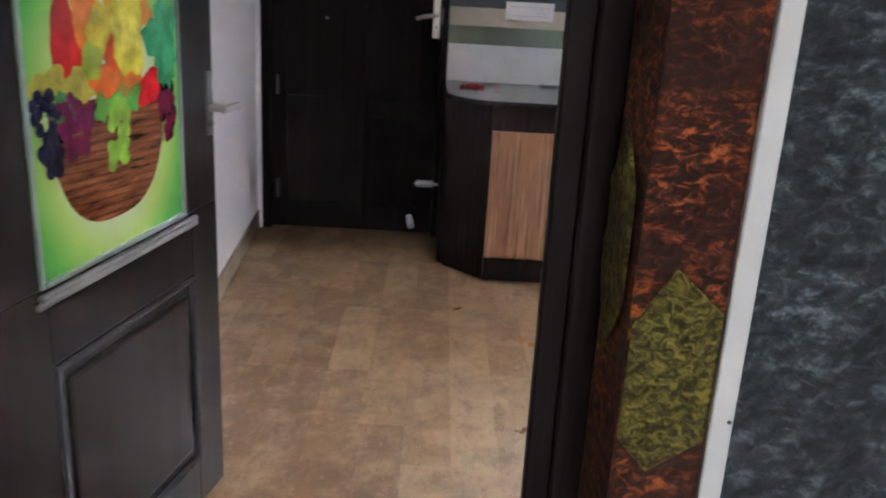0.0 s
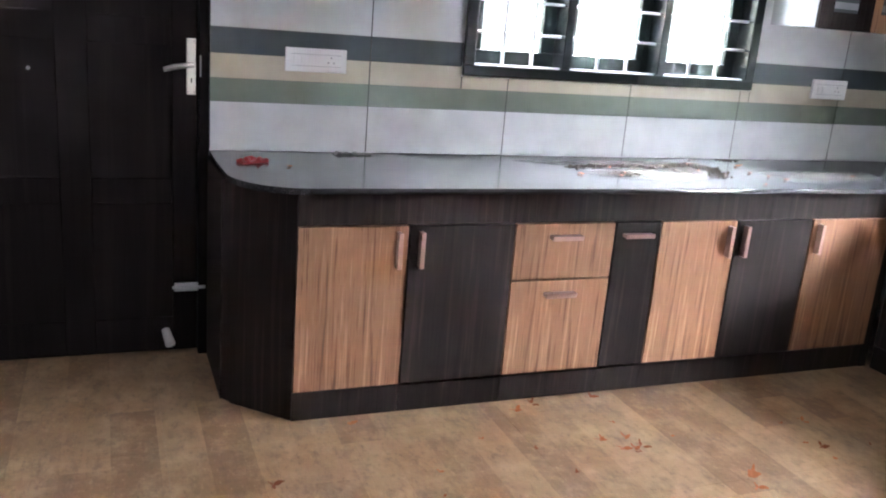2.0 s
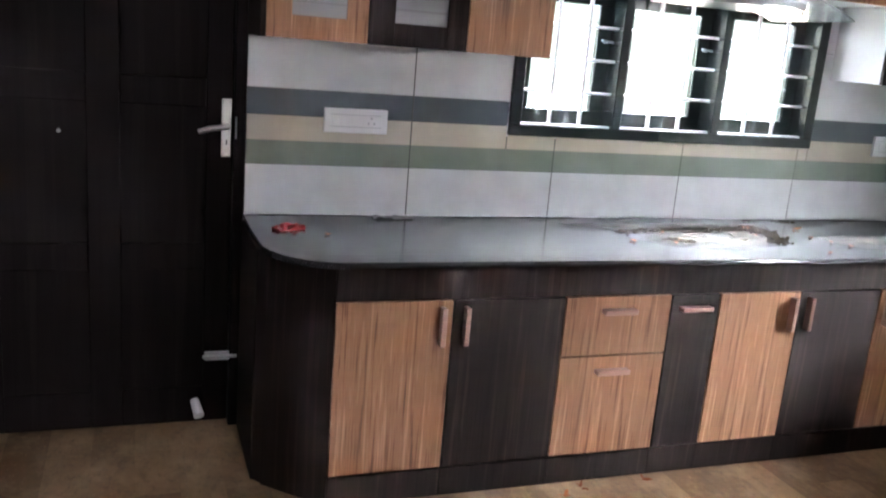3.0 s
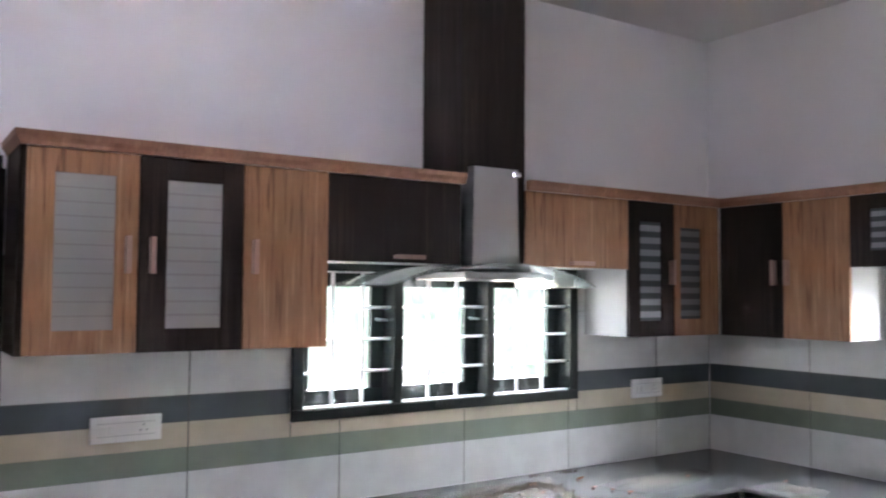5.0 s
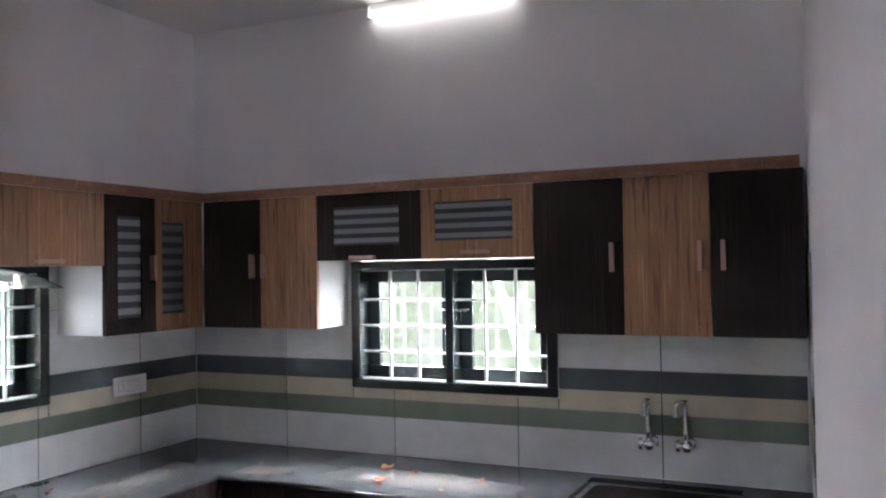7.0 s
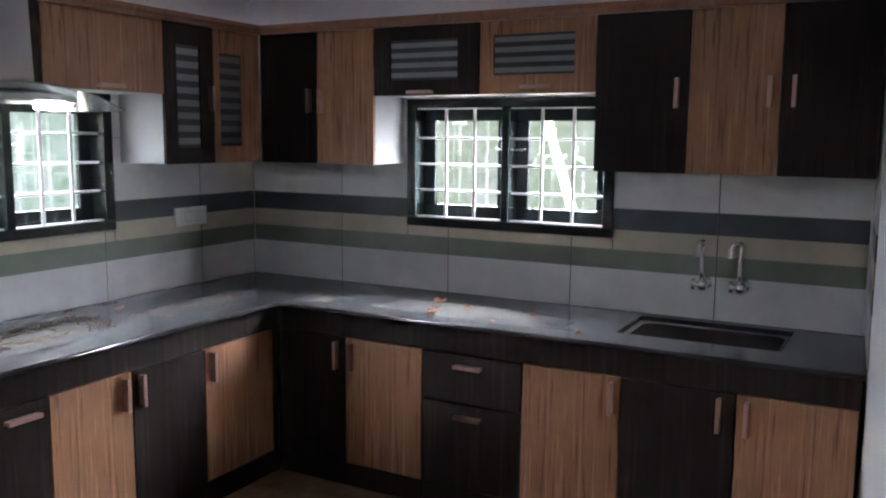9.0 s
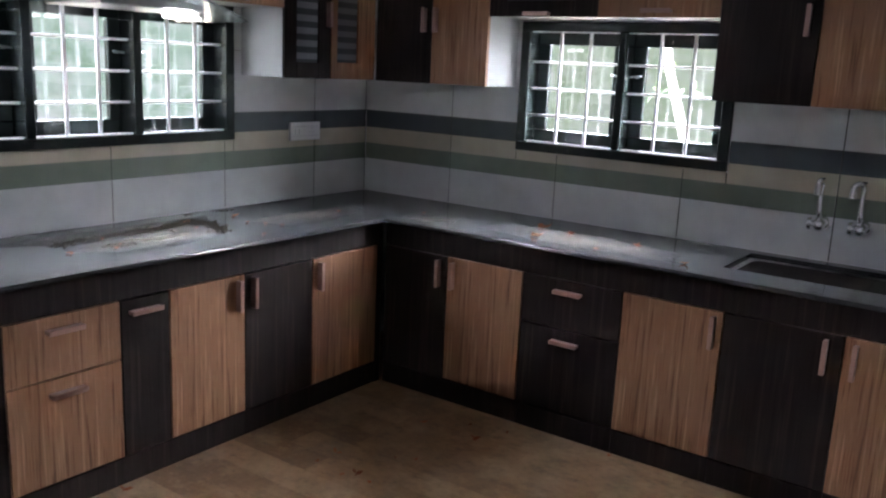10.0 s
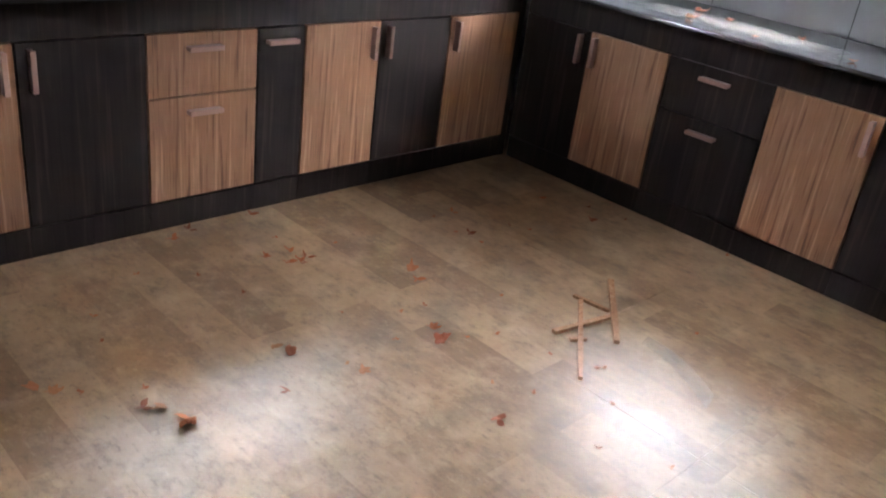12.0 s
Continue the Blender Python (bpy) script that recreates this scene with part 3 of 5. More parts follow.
# ---- entrance door leaf, standing open ----
LEAF = Matrix.Translation((0.237, 2.33, 0)) @ pose(0, 0, 0, 0, 0, -101.5)
leaf = thing("entrance_door", LEAF, "open dark brown door with printed fruit-basket glass and raised panel", "door")
LW, P0, P1, PZ = 0.90, 0.152, 0.672, 0.800
bm = bmesh.new()
slab(bm, 0.0, LW, -0.036, -0.008, 0.02, PZ)
slab(bm, 0.0, P0, -0.036, 0.0, PZ, 2.03, bevel=0.003)
slab(bm, P1, LW, -0.036, 0.0, PZ, 2.03, bevel=0.003)
slab(bm, P0, P1, -0.036, 0.0, 1.88, 2.03, bevel=0.003)
slab(bm, 0.0, 0.130, -0.008, 0.0, 0.02, PZ, bevel=0.002)
slab(bm, 0.655, LW, -0.008, 0.0, 0.02, PZ, bevel=0.002)
slab(bm, 0.130, 0.655, -0.008, 0.0, 0.650, PZ, bevel=0.002)
slab(bm, 0.130, 0.655, -0.008, 0.0, 0.02, 0.155, bevel=0.002)
part("leaf_body", bm, LEAF_WOOD, leaf)
part("raised_panel", B(0.165, 0.620, -0.008, 0.004, 0.195, 0.610, bevel=0.010, seg=2), LEAF_WOOD, leaf)
bm = bmesh.new()
for z in (0.157, 0.636):
    slab(bm, 0.132, 0.653, -0.004, 0.008, z, z + 0.012, bevel=0.004, seg=2)
for u in (0.132, 0.641):
    slab(bm, u, u + 0.012, -0.004, 0.008, 0.169, 0.636, bevel=0.004, seg=2)
part("panel_moulding", bm, mat("moulding_gloss", (0.045, 0.045, 0.05), 0.18), leaf)
SILVER = mat("silver_beading", (0.34, 0.34, 0.36), 0.28, 0.7)
bm = bmesh.new()
slab(bm, 0.112, 0.690, 0.0005, 0.010, 0.768, 0.781, bevel=0.003)
slab(bm, 0.120, 0.684, 0.0005, 0.015, 0.783, 0.794, bevel=0.003)
part("beading", bm, SILVER, leaf, "silver beading under the picture")
bm = bmesh.new()
slab(bm, P0 + 0.001, P0 + 0.012, -0.004, 0.004, PZ, 1.88, bevel=0.002)
slab(bm, P1 - 0.012, P1 - 0.001, -0.004, 0.004, PZ, 1.88, bevel=0.002)
slab(bm, P0 + 0.012, P1 - 0.012, -0.004, 0.006, PZ, PZ + 0.010, bevel=0.002)
# green light on the bead is put into its base colour
part("glazing_bead", bm, mat("green_lit_bead", (0.20, 0.27, 0.23), 0.3, 0.4), leaf)
PLATE = mat("dark_satin_plate", (0.16, 0.16, 0.165), 0.35, 0.8)
for side in (1, -1):
    y0 = 0.0 if side == 1 else -0.036
    bm = B(0.014, 0.042, y0, y0 + side * 0.006, 0.965, 1.115, bevel=0.003)
    rod(bm, (0.028, y0 + side * 0.006, 0.993), (0.028, y0 + side * 0.010, 0.993), 0.009)
    handle = part("door_handle", bm, PLATE, leaf, "dark satin handle plate")
    bm = rod(bmesh.new(), (0.028, y0 + side * 0.006, 1.030), (0.028, y0 + side * 0.042, 1.030), 0.009)
    slab(bm, -0.050, 0.038, y0 + side * 0.036, y0 + side * 0.050, 1.020, 1.037, bevel=0.005, seg=2)
    part("lever", bm, SATIN, handle, "satin lever")

pic_bg = mat("printed_green_ground", (0.4, 0.6, 0.3), 0.06)
t, b = nodes(pic_bg)
co = t.nodes.new("ShaderNodeTexCoord")
mp = t.nodes.new("ShaderNodeMapping")
mp.inputs["Location"].default_value = (-0.42 / 0.34, 0, -1.06 / 0.42)
mp.inputs["Scale"].default_value = (1 / 0.34, 1, 1 / 0.42)
gr = t.nodes.new("ShaderNodeTexGradient")
gr.gradient_type = "SPHERICAL"
t.links.new(co.outputs["Object"], mp.inputs["Vector"])
t.links.new(mp.outputs[0], gr.inputs["Vector"])
t.links.new(ramp(t, gr.outputs["Fac"], [(0.0, (0.02, 0.16, 0.06)), (0.22, (0.10, 0.36, 0.06)), (0.40, (0.34, 0.50, 0.13)), (0.58, (0.48, 0.58, 0.36)), (0.9, (0.52, 0.60, 0.50))]), b.inputs["Base Color"])
picture = part("picture", B(P0 + 0.010, P1 - 0.010, -0.012, -0.002, PZ + 0.008, 1.882), pic_bg, leaf, "green-ground printed picture behind glass")


def blob(name, u, z, ru, rz, color, layer, rough=0.12, lumps=0.10, seed=0, drop=False):
    bm = bmesh.new()
    n = 30
    vs = []
    rg = random.Random(seed)
    if drop:
        for g in range(36):
            f = rg.random()
            gu = u + ru * (1.05 - 0.62 * f) * rg.uniform(-1, 1)
            gz = z + rz * (0.9 - 1.8 * f)
            gr_ = rg.uniform(0.011, 0.015)
            y = -0.0018 + 0.0005 * layer + 0.00012 * g
            ball = [bm.verts.new((gu + gr_ * math.cos(math.pi * q / 5), y, gz + gr_ * math.sin(math.pi * q / 5))) for q in range(10)]
            tip = bm.verts.new((gu, y + 0.0012, gz))
            for q in range(10):
                bm.faces.new((ball[q], ball[(q + 1) % 10], tip))
    leafy = "leaf" in name or name == "lime"
    for i in range(n if not drop else 0):
        a = 2 * math.pi * i / n
        k = 1 + (0.20 * (i % 2) + 0.18 * math.cos(5 * a) if leafy else 0) + lumps * noise.noise(Vector((math.cos(a) * 1.6 + seed, math.sin(a) * 1.6, seed)))
        wide = 1.0 if not drop else 0.62 + 0.38 * (math.sin(a) + 1) / 2
        vs.append(bm.verts.new((u + ru * k * wide * math.cos(a), -0.002 + 0.0005 * layer, z + rz * k * math.sin(a))))
    if vs:
        bm.faces.new(vs)
        r = bmesh.ops.extrude_face_region(bm, geom=bm.faces[:])
        for v in [v for v in r["geom"] if isinstance(v, bmesh.types.BMVert)]:
            v.co.y -= 0.0004
    color = tuple(0.85 * v for v in color)
    m = mat(name + "_print", color, rough)
    t, b = nodes(m)
    n1 = texture(t, "noise", 22, detail=4)
    c = mix(t, tuple(0.55 * v for v in color), tuple(min(1, 1.25 * v) for v in color), ramp(t, fac(n1), [(0.35, (0, 0, 0)), (0.65, (1, 1, 1))]))
    t.links.new(c, b.inputs["Base Color"])
    return part(name, bm, m, picture)


# the basket, woven in rows
basket_mat = mat("basket_print", (0.2, 0.07, 0.03), 0.12)
t, b = nodes(basket_mat)
wv = texture(t, "noise", 20, (0.45, 1, 3.4), detail=5, rough=0.6, turn=(0, radians(-14), 0))
rows_w = texture(t, "wave", 21, (0.22, 1, 1), detail=2, turn=(0, radians(-72), 0), distort=3.5)
weave = ramp(t, fac(wv), [(0.34, (0.05, 0.014, 0.007)), (0.5, (0.15, 0.048, 0.021)), (0.66, (0.27, 0.10, 0.045))])
t.links.new(mix(t, weave, (0.030, 0.009, 0.005), ramp(t, fac(rows_w), [(0.10, (0.5, 0.5, 0.5)), (0.45, (0, 0, 0))])), b.inputs["Base Color"])
bm = bmesh.new()
vs = []
for i in range(33):
    a = math.pi + math.pi * i / 32
    cu, cz = abs(math.cos(a)) ** 0.75 * (1 if math.cos(a) > 0 else -1), -abs(math.sin(a)) ** 0.8
    vs.append(bm.verts.new((0.420 + 0.190 * cu, -0.0012, 1.105 + 0.236 * cz)))
bm.faces.new(vs)
r = bmesh.ops.extrude_face_region(bm, geom=bm.faces[:])
for v in [v for v in r["geom"] if isinstance(v, bmesh.types.BMVert)]:
    v.co.y -= 0.0005
part("basket", bm, basket_mat, picture)
FRUIT = [("melon", 0.55, 1.20, 0.044, 0.080, (0.42, 0.01, 0.01)), ("pear", 0.485, 1.28, 0.045, 0.070, (0.60, 0.16, 0.02)),
         ("pineapple", 0.39, 1.36, 0.050, 0.080, (0.60, 0.30, 0.03)), ("mango", 0.43, 1.225, 0.048, 0.055, (0.50, 0.42, 0.03)), ("papaya", 0.385, 1.185, 0.040, 0.040, (0.62, 0.07, 0.01)), ("apricot", 0.475, 1.175, 0.030, 0.034, (0.30, 0.38, 0.04)),
         ("banana", 0.35, 1.21, 0.045, 0.072, (0.62, 0.55, 0.05)), ("lime", 0.225, 1.19, 0.045, 0.080, (0.04, 0.32, 0.13)),
         ("orange", 0.305, 1.26, 0.045, 0.045, (0.62, 0.22, 0.03)), ("lemon", 0.595, 1.135, 0.045, 0.038, (0.50, 0.45, 0.07)),
         ("apple", 0.505, 1.14, 0.042, 0.036, (0.46, 0.42, 0.07)), ("peach", 0.435, 1.13, 0.050, 0.040, (0.66, 0.12, 0.02)),
         ("tomato", 0.355, 1.135, 0.044, 0.040, (0.66, 0.16, 0.03)), ("cherry", 0.275, 1.105, 0.048, 0.040, (0.58, 0.015, 0.02)),
         ("plum", 0.215, 1.10, 0.026, 0.045, (0.10, 0.012, 0.03)), ("berry", 0.222, 1.04, 0.026, 0.050, (0.14, 0.01, 0.04)),
         ("blueberry", 0.607, 1.06, 0.040, 0.075, (0.015, 0.015, 0.04)), ("black_grape", 0.535, 1.06, 0.046, 0.062, (0.12, 0.012, 0.05)),
         ("fig_leaf", 0.57, 1.10, 0.036, 0.026, (0.06, 0.22, 0.05)), ("grape", 0.412, 1.035, 0.042, 0.072, (0.26, 0.52, 0.06)),
         ("grape_leaf", 0.375, 1.09, 0.040, 0.030, (0.10, 0.46, 0.08)), ("kiwi", 0.46, 1.085, 0.026, 0.024, (0.10, 0.30, 0.05))]
for i, (nm, u, z, ru, rz, col) in enumerate(FRUIT):
    blob(nm, u, z, ru * 1.15, rz, col, 2 + i % 8, lumps=0.5, seed=i * 3.1, drop=nm in ("grape", "black_grape", "blueberry", "berry"))


# ---- cabinets ----
def bar_handle(u, z, upright, parent, d=0.0, length=0.13, w=0.0175, name="handle"):
    bm = bmesh.new()
    h = length / 2
    if upright:
        slab(bm, u - w / 2, u + w / 2, d - 0.032, d - 0.024, z - h, z + h, bevel=0.002)
        slab(bm, u - w / 2 + 0.002, u + w / 2 - 0.002, d - 0.025, d, z - h + 0.002, z + h - 0.002)
    else:
        slab(bm, u - h, u + h, d - 0.032, d - 0.024, z - w / 2, z + w / 2, bevel=0.002)
        slab(bm, u - h + 0.002, u + h - 0.002, d - 0.025, d, z - w / 2 + 0.002, z + w / 2 - 0.002)
    return part(name, bm, HANDLE, parent, "rose-tinted metal bar handle")


TONE = {"light": "striped light brown", "dark": "dark wenge"}


def base_unit(run, u0, u1, fronts, depth, group):
    """fronts: (kind, tone, z0, z1, handle u, handle z, upright)."""
    tone = fronts[0][1]
    what = "drawers" if fronts[0][0] == "drawer" else "door"
    cab = thing("base_cabinet", run @ Matrix.Translation((u0, 0, 0)), "base cabinet, %s %s, under the granite worktop" % (TONE[tone], what), "kitchen cabinet", group)
    w = u1 - u0
    part("body", B(0.001, w - 0.001, 0.019, depth, 0.105, 0.8195), DARK_WOOD, cab)
    part("plinth", B(0.001, w - 0.001, 0.008, 0.03, 0, 0.104), DARK_WOOD, cab, "dark plinth")
    part("fascia", B(0.0, w, 0.003, 0.0185, 0.709, 0.8195), DARK_WOOD, cab, "dark fascia rail")
    for kind, tone, z0, z1, hu, hz, up in fronts:
        dr = part(kind, B(0.0025, w - 0.0025, 0.0, 0.018, z0, z1, bevel=0.0012), LIGHT_WOOD if tone == "light" else DARK_WOOD, cab, TONE[tone] + " " + kind + " front")
        if hu is not None:
            bar_handle(hu - u0, hz, up, dr)
    return cab


def wall_unit(run, u0, u1, z0, tone, hu, hz, up, depth, kind="plain", glass_rect=None, group="", dark_side=False):
    z1 = 2.124
    txt = {"plain": "door", "glass": "glazed door with frosted bands", "flap": "lift-up flap", "vent": "lift-up flap with a banded glass inset"}[kind]
    cab = thing("wall_cabinet", run @ Matrix.Translation((u0, 0, 0)), "wall cabinet, %s %s" % (TONE[tone], txt), "kitchen cabinet", group)
    w = u1 - u0
    part("body", B(0.001, w - 0.001, 0.019, depth, z0 + 0.002, z1), WHITE_LAMINATE, cab, "white laminate carcass")
    if dark_side:
        part("side_panel", B(-0.0185, 0.0005, 0.0005, depth, z0, z1), DARK_WOOD, cab, "dark end panel")
    front = LIGHT_WOOD if tone == "light" else DARK_WOOD
    if glass_rect is None:
        dr = part("door", B(0.0015, w - 0.0015, 0.0, 0.018, z0, z1, bevel=0.0012), front, cab, TONE[tone] + " front")
    else:
        g0, g1, gz0, gz1, band, share, frost = glass_rect
        g0, g1 = g0 - u0, g1 - u0
        bm = bmesh.new()
        slab(bm, 0.0015, g0, 0, 0.018, z0, z1, bevel=0.001)
        slab(bm, g1, w - 0.0015, 0, 0.018, z0, z1, bevel=0.001)
        slab(bm, g0, g1, 0, 0.018, z0, gz0)
        slab(bm, g0, g1, 0, 0.018, gz1, z1)
        dr = part("door", bm, front, cab, TONE[tone] + " frame")
        pane = part("pane", B(g0, g1, 0.008, 0.012, gz0, gz1), PALE_PANE if frost is FROST_PALE else DARK_PANE, dr, "banded glass pane")
        n = max(1, round((gz1 - gz0) / band))
        for i in range(n):
            zc = gz0 + (i + 0.5) * (gz1 - gz0) / n
            hh = (gz1 - gz0) / n * share / 2
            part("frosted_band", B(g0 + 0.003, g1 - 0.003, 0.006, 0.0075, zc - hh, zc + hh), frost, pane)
    if hu is not None:
        bar_handle(hu - u0, hz, up, dr, length=0.12 if up else 0.13)
    return cab


ZB, ZT = 0.112, 0.705
GB = "kitchen base cabinets"


def door(tone, hu):
    return [("door", tone, ZB, ZT, hu, 0.622, True)]


def drawers(tone, hu, split=0.488):
    return [("drawer", tone, split + 0.003, ZT, hu, 0.655, False), ("drawer", tone, ZB, split - 0.003, hu, 0.432, False)]


D = 0.655
base_unit(NORTH, 1.015, 1.405, door("light", 1.366), D, GB)
base_unit(NORTH, 1.405, 1.813, door("dark", 1.447), D, GB)
base_unit(NORTH, 1.813, 2.235, drawers("light", 2.018), D, GB)
base_unit(NORTH, 2.235, 2.443, [("door", "dark", ZB, ZT, 2.332, 0.657, False)], D, GB)
base_unit(NORTH, 2.443, 2.810, door("light", 2.770), D, GB)
base_unit(NORTH, 2.810, 3.204, door("dark", 2.848), D, GB)
base_unit(NORTH, 3.204, 3.648, door("light", 3.240), D, GB)
DE = 0.605
base_unit(EAST, -4.055, -3.680, door("dark", -3.722), DE, GB)
base_unit(EAST, -3.680, -3.274, door("light", -3.642), DE, GB)
base_unit(EAST, -3.274, -2.803, drawers("dark", -3.045, 0.49), DE, GB)
base_unit(EAST, -2.803, -2.390, door("light", -2.424), DE, GB)
base_unit(EAST, -2.390, -1.963, door("dark", -2.020), DE, GB)
base_unit(EAST, -1.963, -1.560, door("light", -1.922), DE, GB)
post = thing("corner_panel", NORTH, "dark wenge filler panel in the corner of base cabinets", "kitchen cabinet")
part("panel", B(3.649, 3.690, 0.004, 0.02, 0, 0.8195), DARK_WOOD, post)

end = thing("end_cabinet", pose(0, 0, 0), "faceted dark wenge cabinet end beside the door", "kitchen cabinet")
outline = [(1.014, 4.085), (1.014, 4.725), (0.800, 4.725), (0.803, 4.30), (0.830, 4.265)]
part("body", prism(bmesh.new(), outline, 0.004, 0.8195), DARK_WOOD, end)
bm = bmesh.new()
prism(bm, [(1.0135, 4.0805), (1.0135, 4.0865), (0.832, 4.2655), (0.828, 4.2615)], 0.002, 0.8198)
part("diagonal_panel", bm, DARK_WOOD, end)
part("side_panel", prism(bmesh.new(), [(0.796, 4.725), (0.7995, 4.725), (0.8025, 4.301), (0.799, 4.299)], 0.002, 0.8198), DARK_WOOD, end)

# worktop in one piece, with the sink cut out
top_z0, top_z1 = 0.8205, 0.842


def worktop():
    edge = [(0.803, 4.733), (0.803, 4.50), (0.808, 4.33)]
    cx, cy, rx, ry = 1.045, 4.305, 0.237, 0.260
    for i in range(1, 15):
        a = math.pi + (math.pi / 2) * i / 14
        edge.append((cx + rx * math.cos(a), cy + ry * math.sin(a)))
    yf, xf = 4.045, 3.662
    pts = edge + [(xf, yf)]
    bm = bmesh.new()
    prism(bm, pts + [(xf, 4.733)], top_z0, top_z1)
    # east run, in strips about the sink
    sx0, sx1, sy0, sy1 = 3.855, 4.235, 1.835, 2.465
    prism(bm, [(xf, 4.733), (xf, sy1), (4.303, sy1), (4.303, 4.733)], top_z0, top_z1)
    prism(bm, [(xf, sy1), (xf, sy0), (sx0, sy0), (sx0, sy1)], top_z0, top_z1)
    prism(bm, [(sx1, sy1), (sx1, sy0), (4.303, sy0), (4.303, sy1)], top_z0, top_z1)
    prism(bm, [(xf, sy0), (xf, 1.55), (4.303, 1.55), (4.303, sy0)], top_z0, top_z1)
    bmesh.ops.remove_doubles(bm, verts=bm.verts, dist=0.0004)
    inner = [f for f in bm.faces if len([1 for g in bm.faces if g is not f and set(g.verts) == set(f.verts)])]
    bmesh.ops.delete(bm, geom=list(set(inner)), context="FACES_ONLY")
    return bm


top = thing("worktop", pose(0, 0, 0), "dusty polished black granite worktop over the base cabinets", "worktop")
slab_ob = part("slab", worktop(), GRANITE, top)
bm = bmesh.new()
rod(bm, (1.045, 4.048, 0.8313), (3.662, 4.048, 0.8313), 0.0105, 14)
rod(bm, (3.665, 4.046, 0.8313), (3.665, 1.59, 0.8313), 0.0105, 14)
part("rounded_edge", bm, EDGE_GRANITE, top, "polished rounded front edge", smooth=True)


# ---- wall cabinets ----
UN = pose(0, 4.433, 0)
UE = pose(4.020, 0, 0, 0, 0, -90)
GW = "kitchen wall cabinets"
DN, DEU = 0.298, 0.282
wall_unit(UN, 0.823, 1.158, 1.486, "light", 1.122, 1.80, True, DN, "glass", (0.905, 1.085, 1.560, 2.050, 0.045, 0.88, FROST_PALE), GW, True)
wall_unit(UN, 1.158, 1.509, 1.486, "dark", 1.198, 1.80, True, DN, "glass", (1.248, 1.434, 1.562, 2.050, 0.045, 0.84, FROST_PALE), GW)
wall_unit(UN, 1.509, 1.831, 1.486, "light", 1.546, 1.805, True, DN, "plain", None, GW)
wall_unit(UN, 1.831, 2.425, 1.800, "dark", 2.170, 1.822, False, DN, "flap", None, GW)
wall_unit(UN, 2.757, 3.372, 1.800, "light", 3.068, 1.820, False, DN, "flap", None, GW)
wall_unit(UN, 3.372, 3.684, 1.484, "dark", 3.654, 1.79, True, DN, "glass", (3.450, 3.596, 1.560, 2.028, 0.058, 0.5, FROST), GW)
wall_unit(UN, 3.684, 4.015, 1.484, "light", None, 0, True, DN, "glass", (3.728, 3.880, 1.565, 2.012, 0.058, 0.5, FROST_SHADED), GW)
wall_unit(UE, -4.430, -4.072, 1.482, "dark", -4.112, 1.79, True, DEU, "plain", None, GW)
wall_unit(UE, -4.072, -3.738, 1.482, "light", -4.042, 1.79, True, DEU, "plain", None, GW)
wall_unit(UE, -3.738, -3.178, 1.810, "dark", -3.475, 1.822, False, DEU, "vent", (-3.645, -3.290, 1.880, 2.060, 0.046, 0.5, FROST), GW)
wall_unit(UE, -3.178, -2.640, 1.810, "light", -2.905, 1.836, False, DEU, "vent", (-3.110, -2.735, 1.890, 2.065, 0.046, 0.5, FROST), GW)
wall_unit(UE, -2.640, -2.257, 1.482, "dark", -2.300, 1.80, True, DEU, "plain", None, GW)
wall_unit(UE, -2.257, -1.914, 1.482, "light", -1.952, 1.80, True, DEU, "plain", None, GW)
wall_unit(UE, -1.914, -1.572, 1.482, "dark", -1.865, 1.80, True, DEU, "plain", None, GW)


def cornice(name, pts, label):
    """A moulded strip swept along the tops of the cabinets."""
    profile = [(0.0, 2.1245), (0.022, 2.1245), (0.026, 2.136), (0.036, 2.149), (0.038, 2.167), (0.0, 2.167)]
    bm = bmesh.new()
    rings = []
    for i, p in enumerate(pts):
        p = Vector(p)
        d0 = (p - Vector(pts[i - 1])).normalized() if i else (Vector(pts[1]) - p).normalized()
        d1 = (Vector(pts[i + 1]) - p).normalized() if i < len(pts) - 1 else d0
        n0, n1 = Vector((d0.y, -d0.x)), Vector((d1.y, -d1.x))
        n = (n0 + n1).normalized()
        n = n / max(0.4, n.dot(n0))
        rings.append([bm.verts.new((p.x + n.x * o, p.y + n.y * o, z)) for o, z in profile])
    for a, b in zip(rings[:-1], rings[1:]):
        for k in range(len(profile)):
            bm.faces.new((a[k], a[(k + 1) % len(profile)], b[(k + 1) % len(profile)], b[k]))
    bm.faces.new(rings[0])
    bm.faces.new(rings[-1])
    c = thing(name, pose(0, 0, 0), label, "moulding")
    part("moulding", bm, CORNICE_WOOD, c)
    return c


cornice("cornice", [(0.823, 4.733), (0.823, 4.433), (2.43, 4.433)], "light brown wooden cornice on top of the wall cabinets")
cornice("cornice", [(2.757, 4.433), (4.020, 4.433), (4.020, 1.585)], "light brown wooden cornice on top of the wall cabinets")

duct = thing("duct_casing", pose(0, 0, 0), "tall dark wenge boxing for the hood duct, up to the ceiling", "boxing")
part("casing", B(2.425, 2.755, 4.436, 4.735, 2.168, 3.095, bevel=0.002), DARK_WOOD, duct)
part("side_strip", B(2.690, 2.7555, 4.44, 4.735, 1.80, 2.1675), DARK_WOOD, duct)

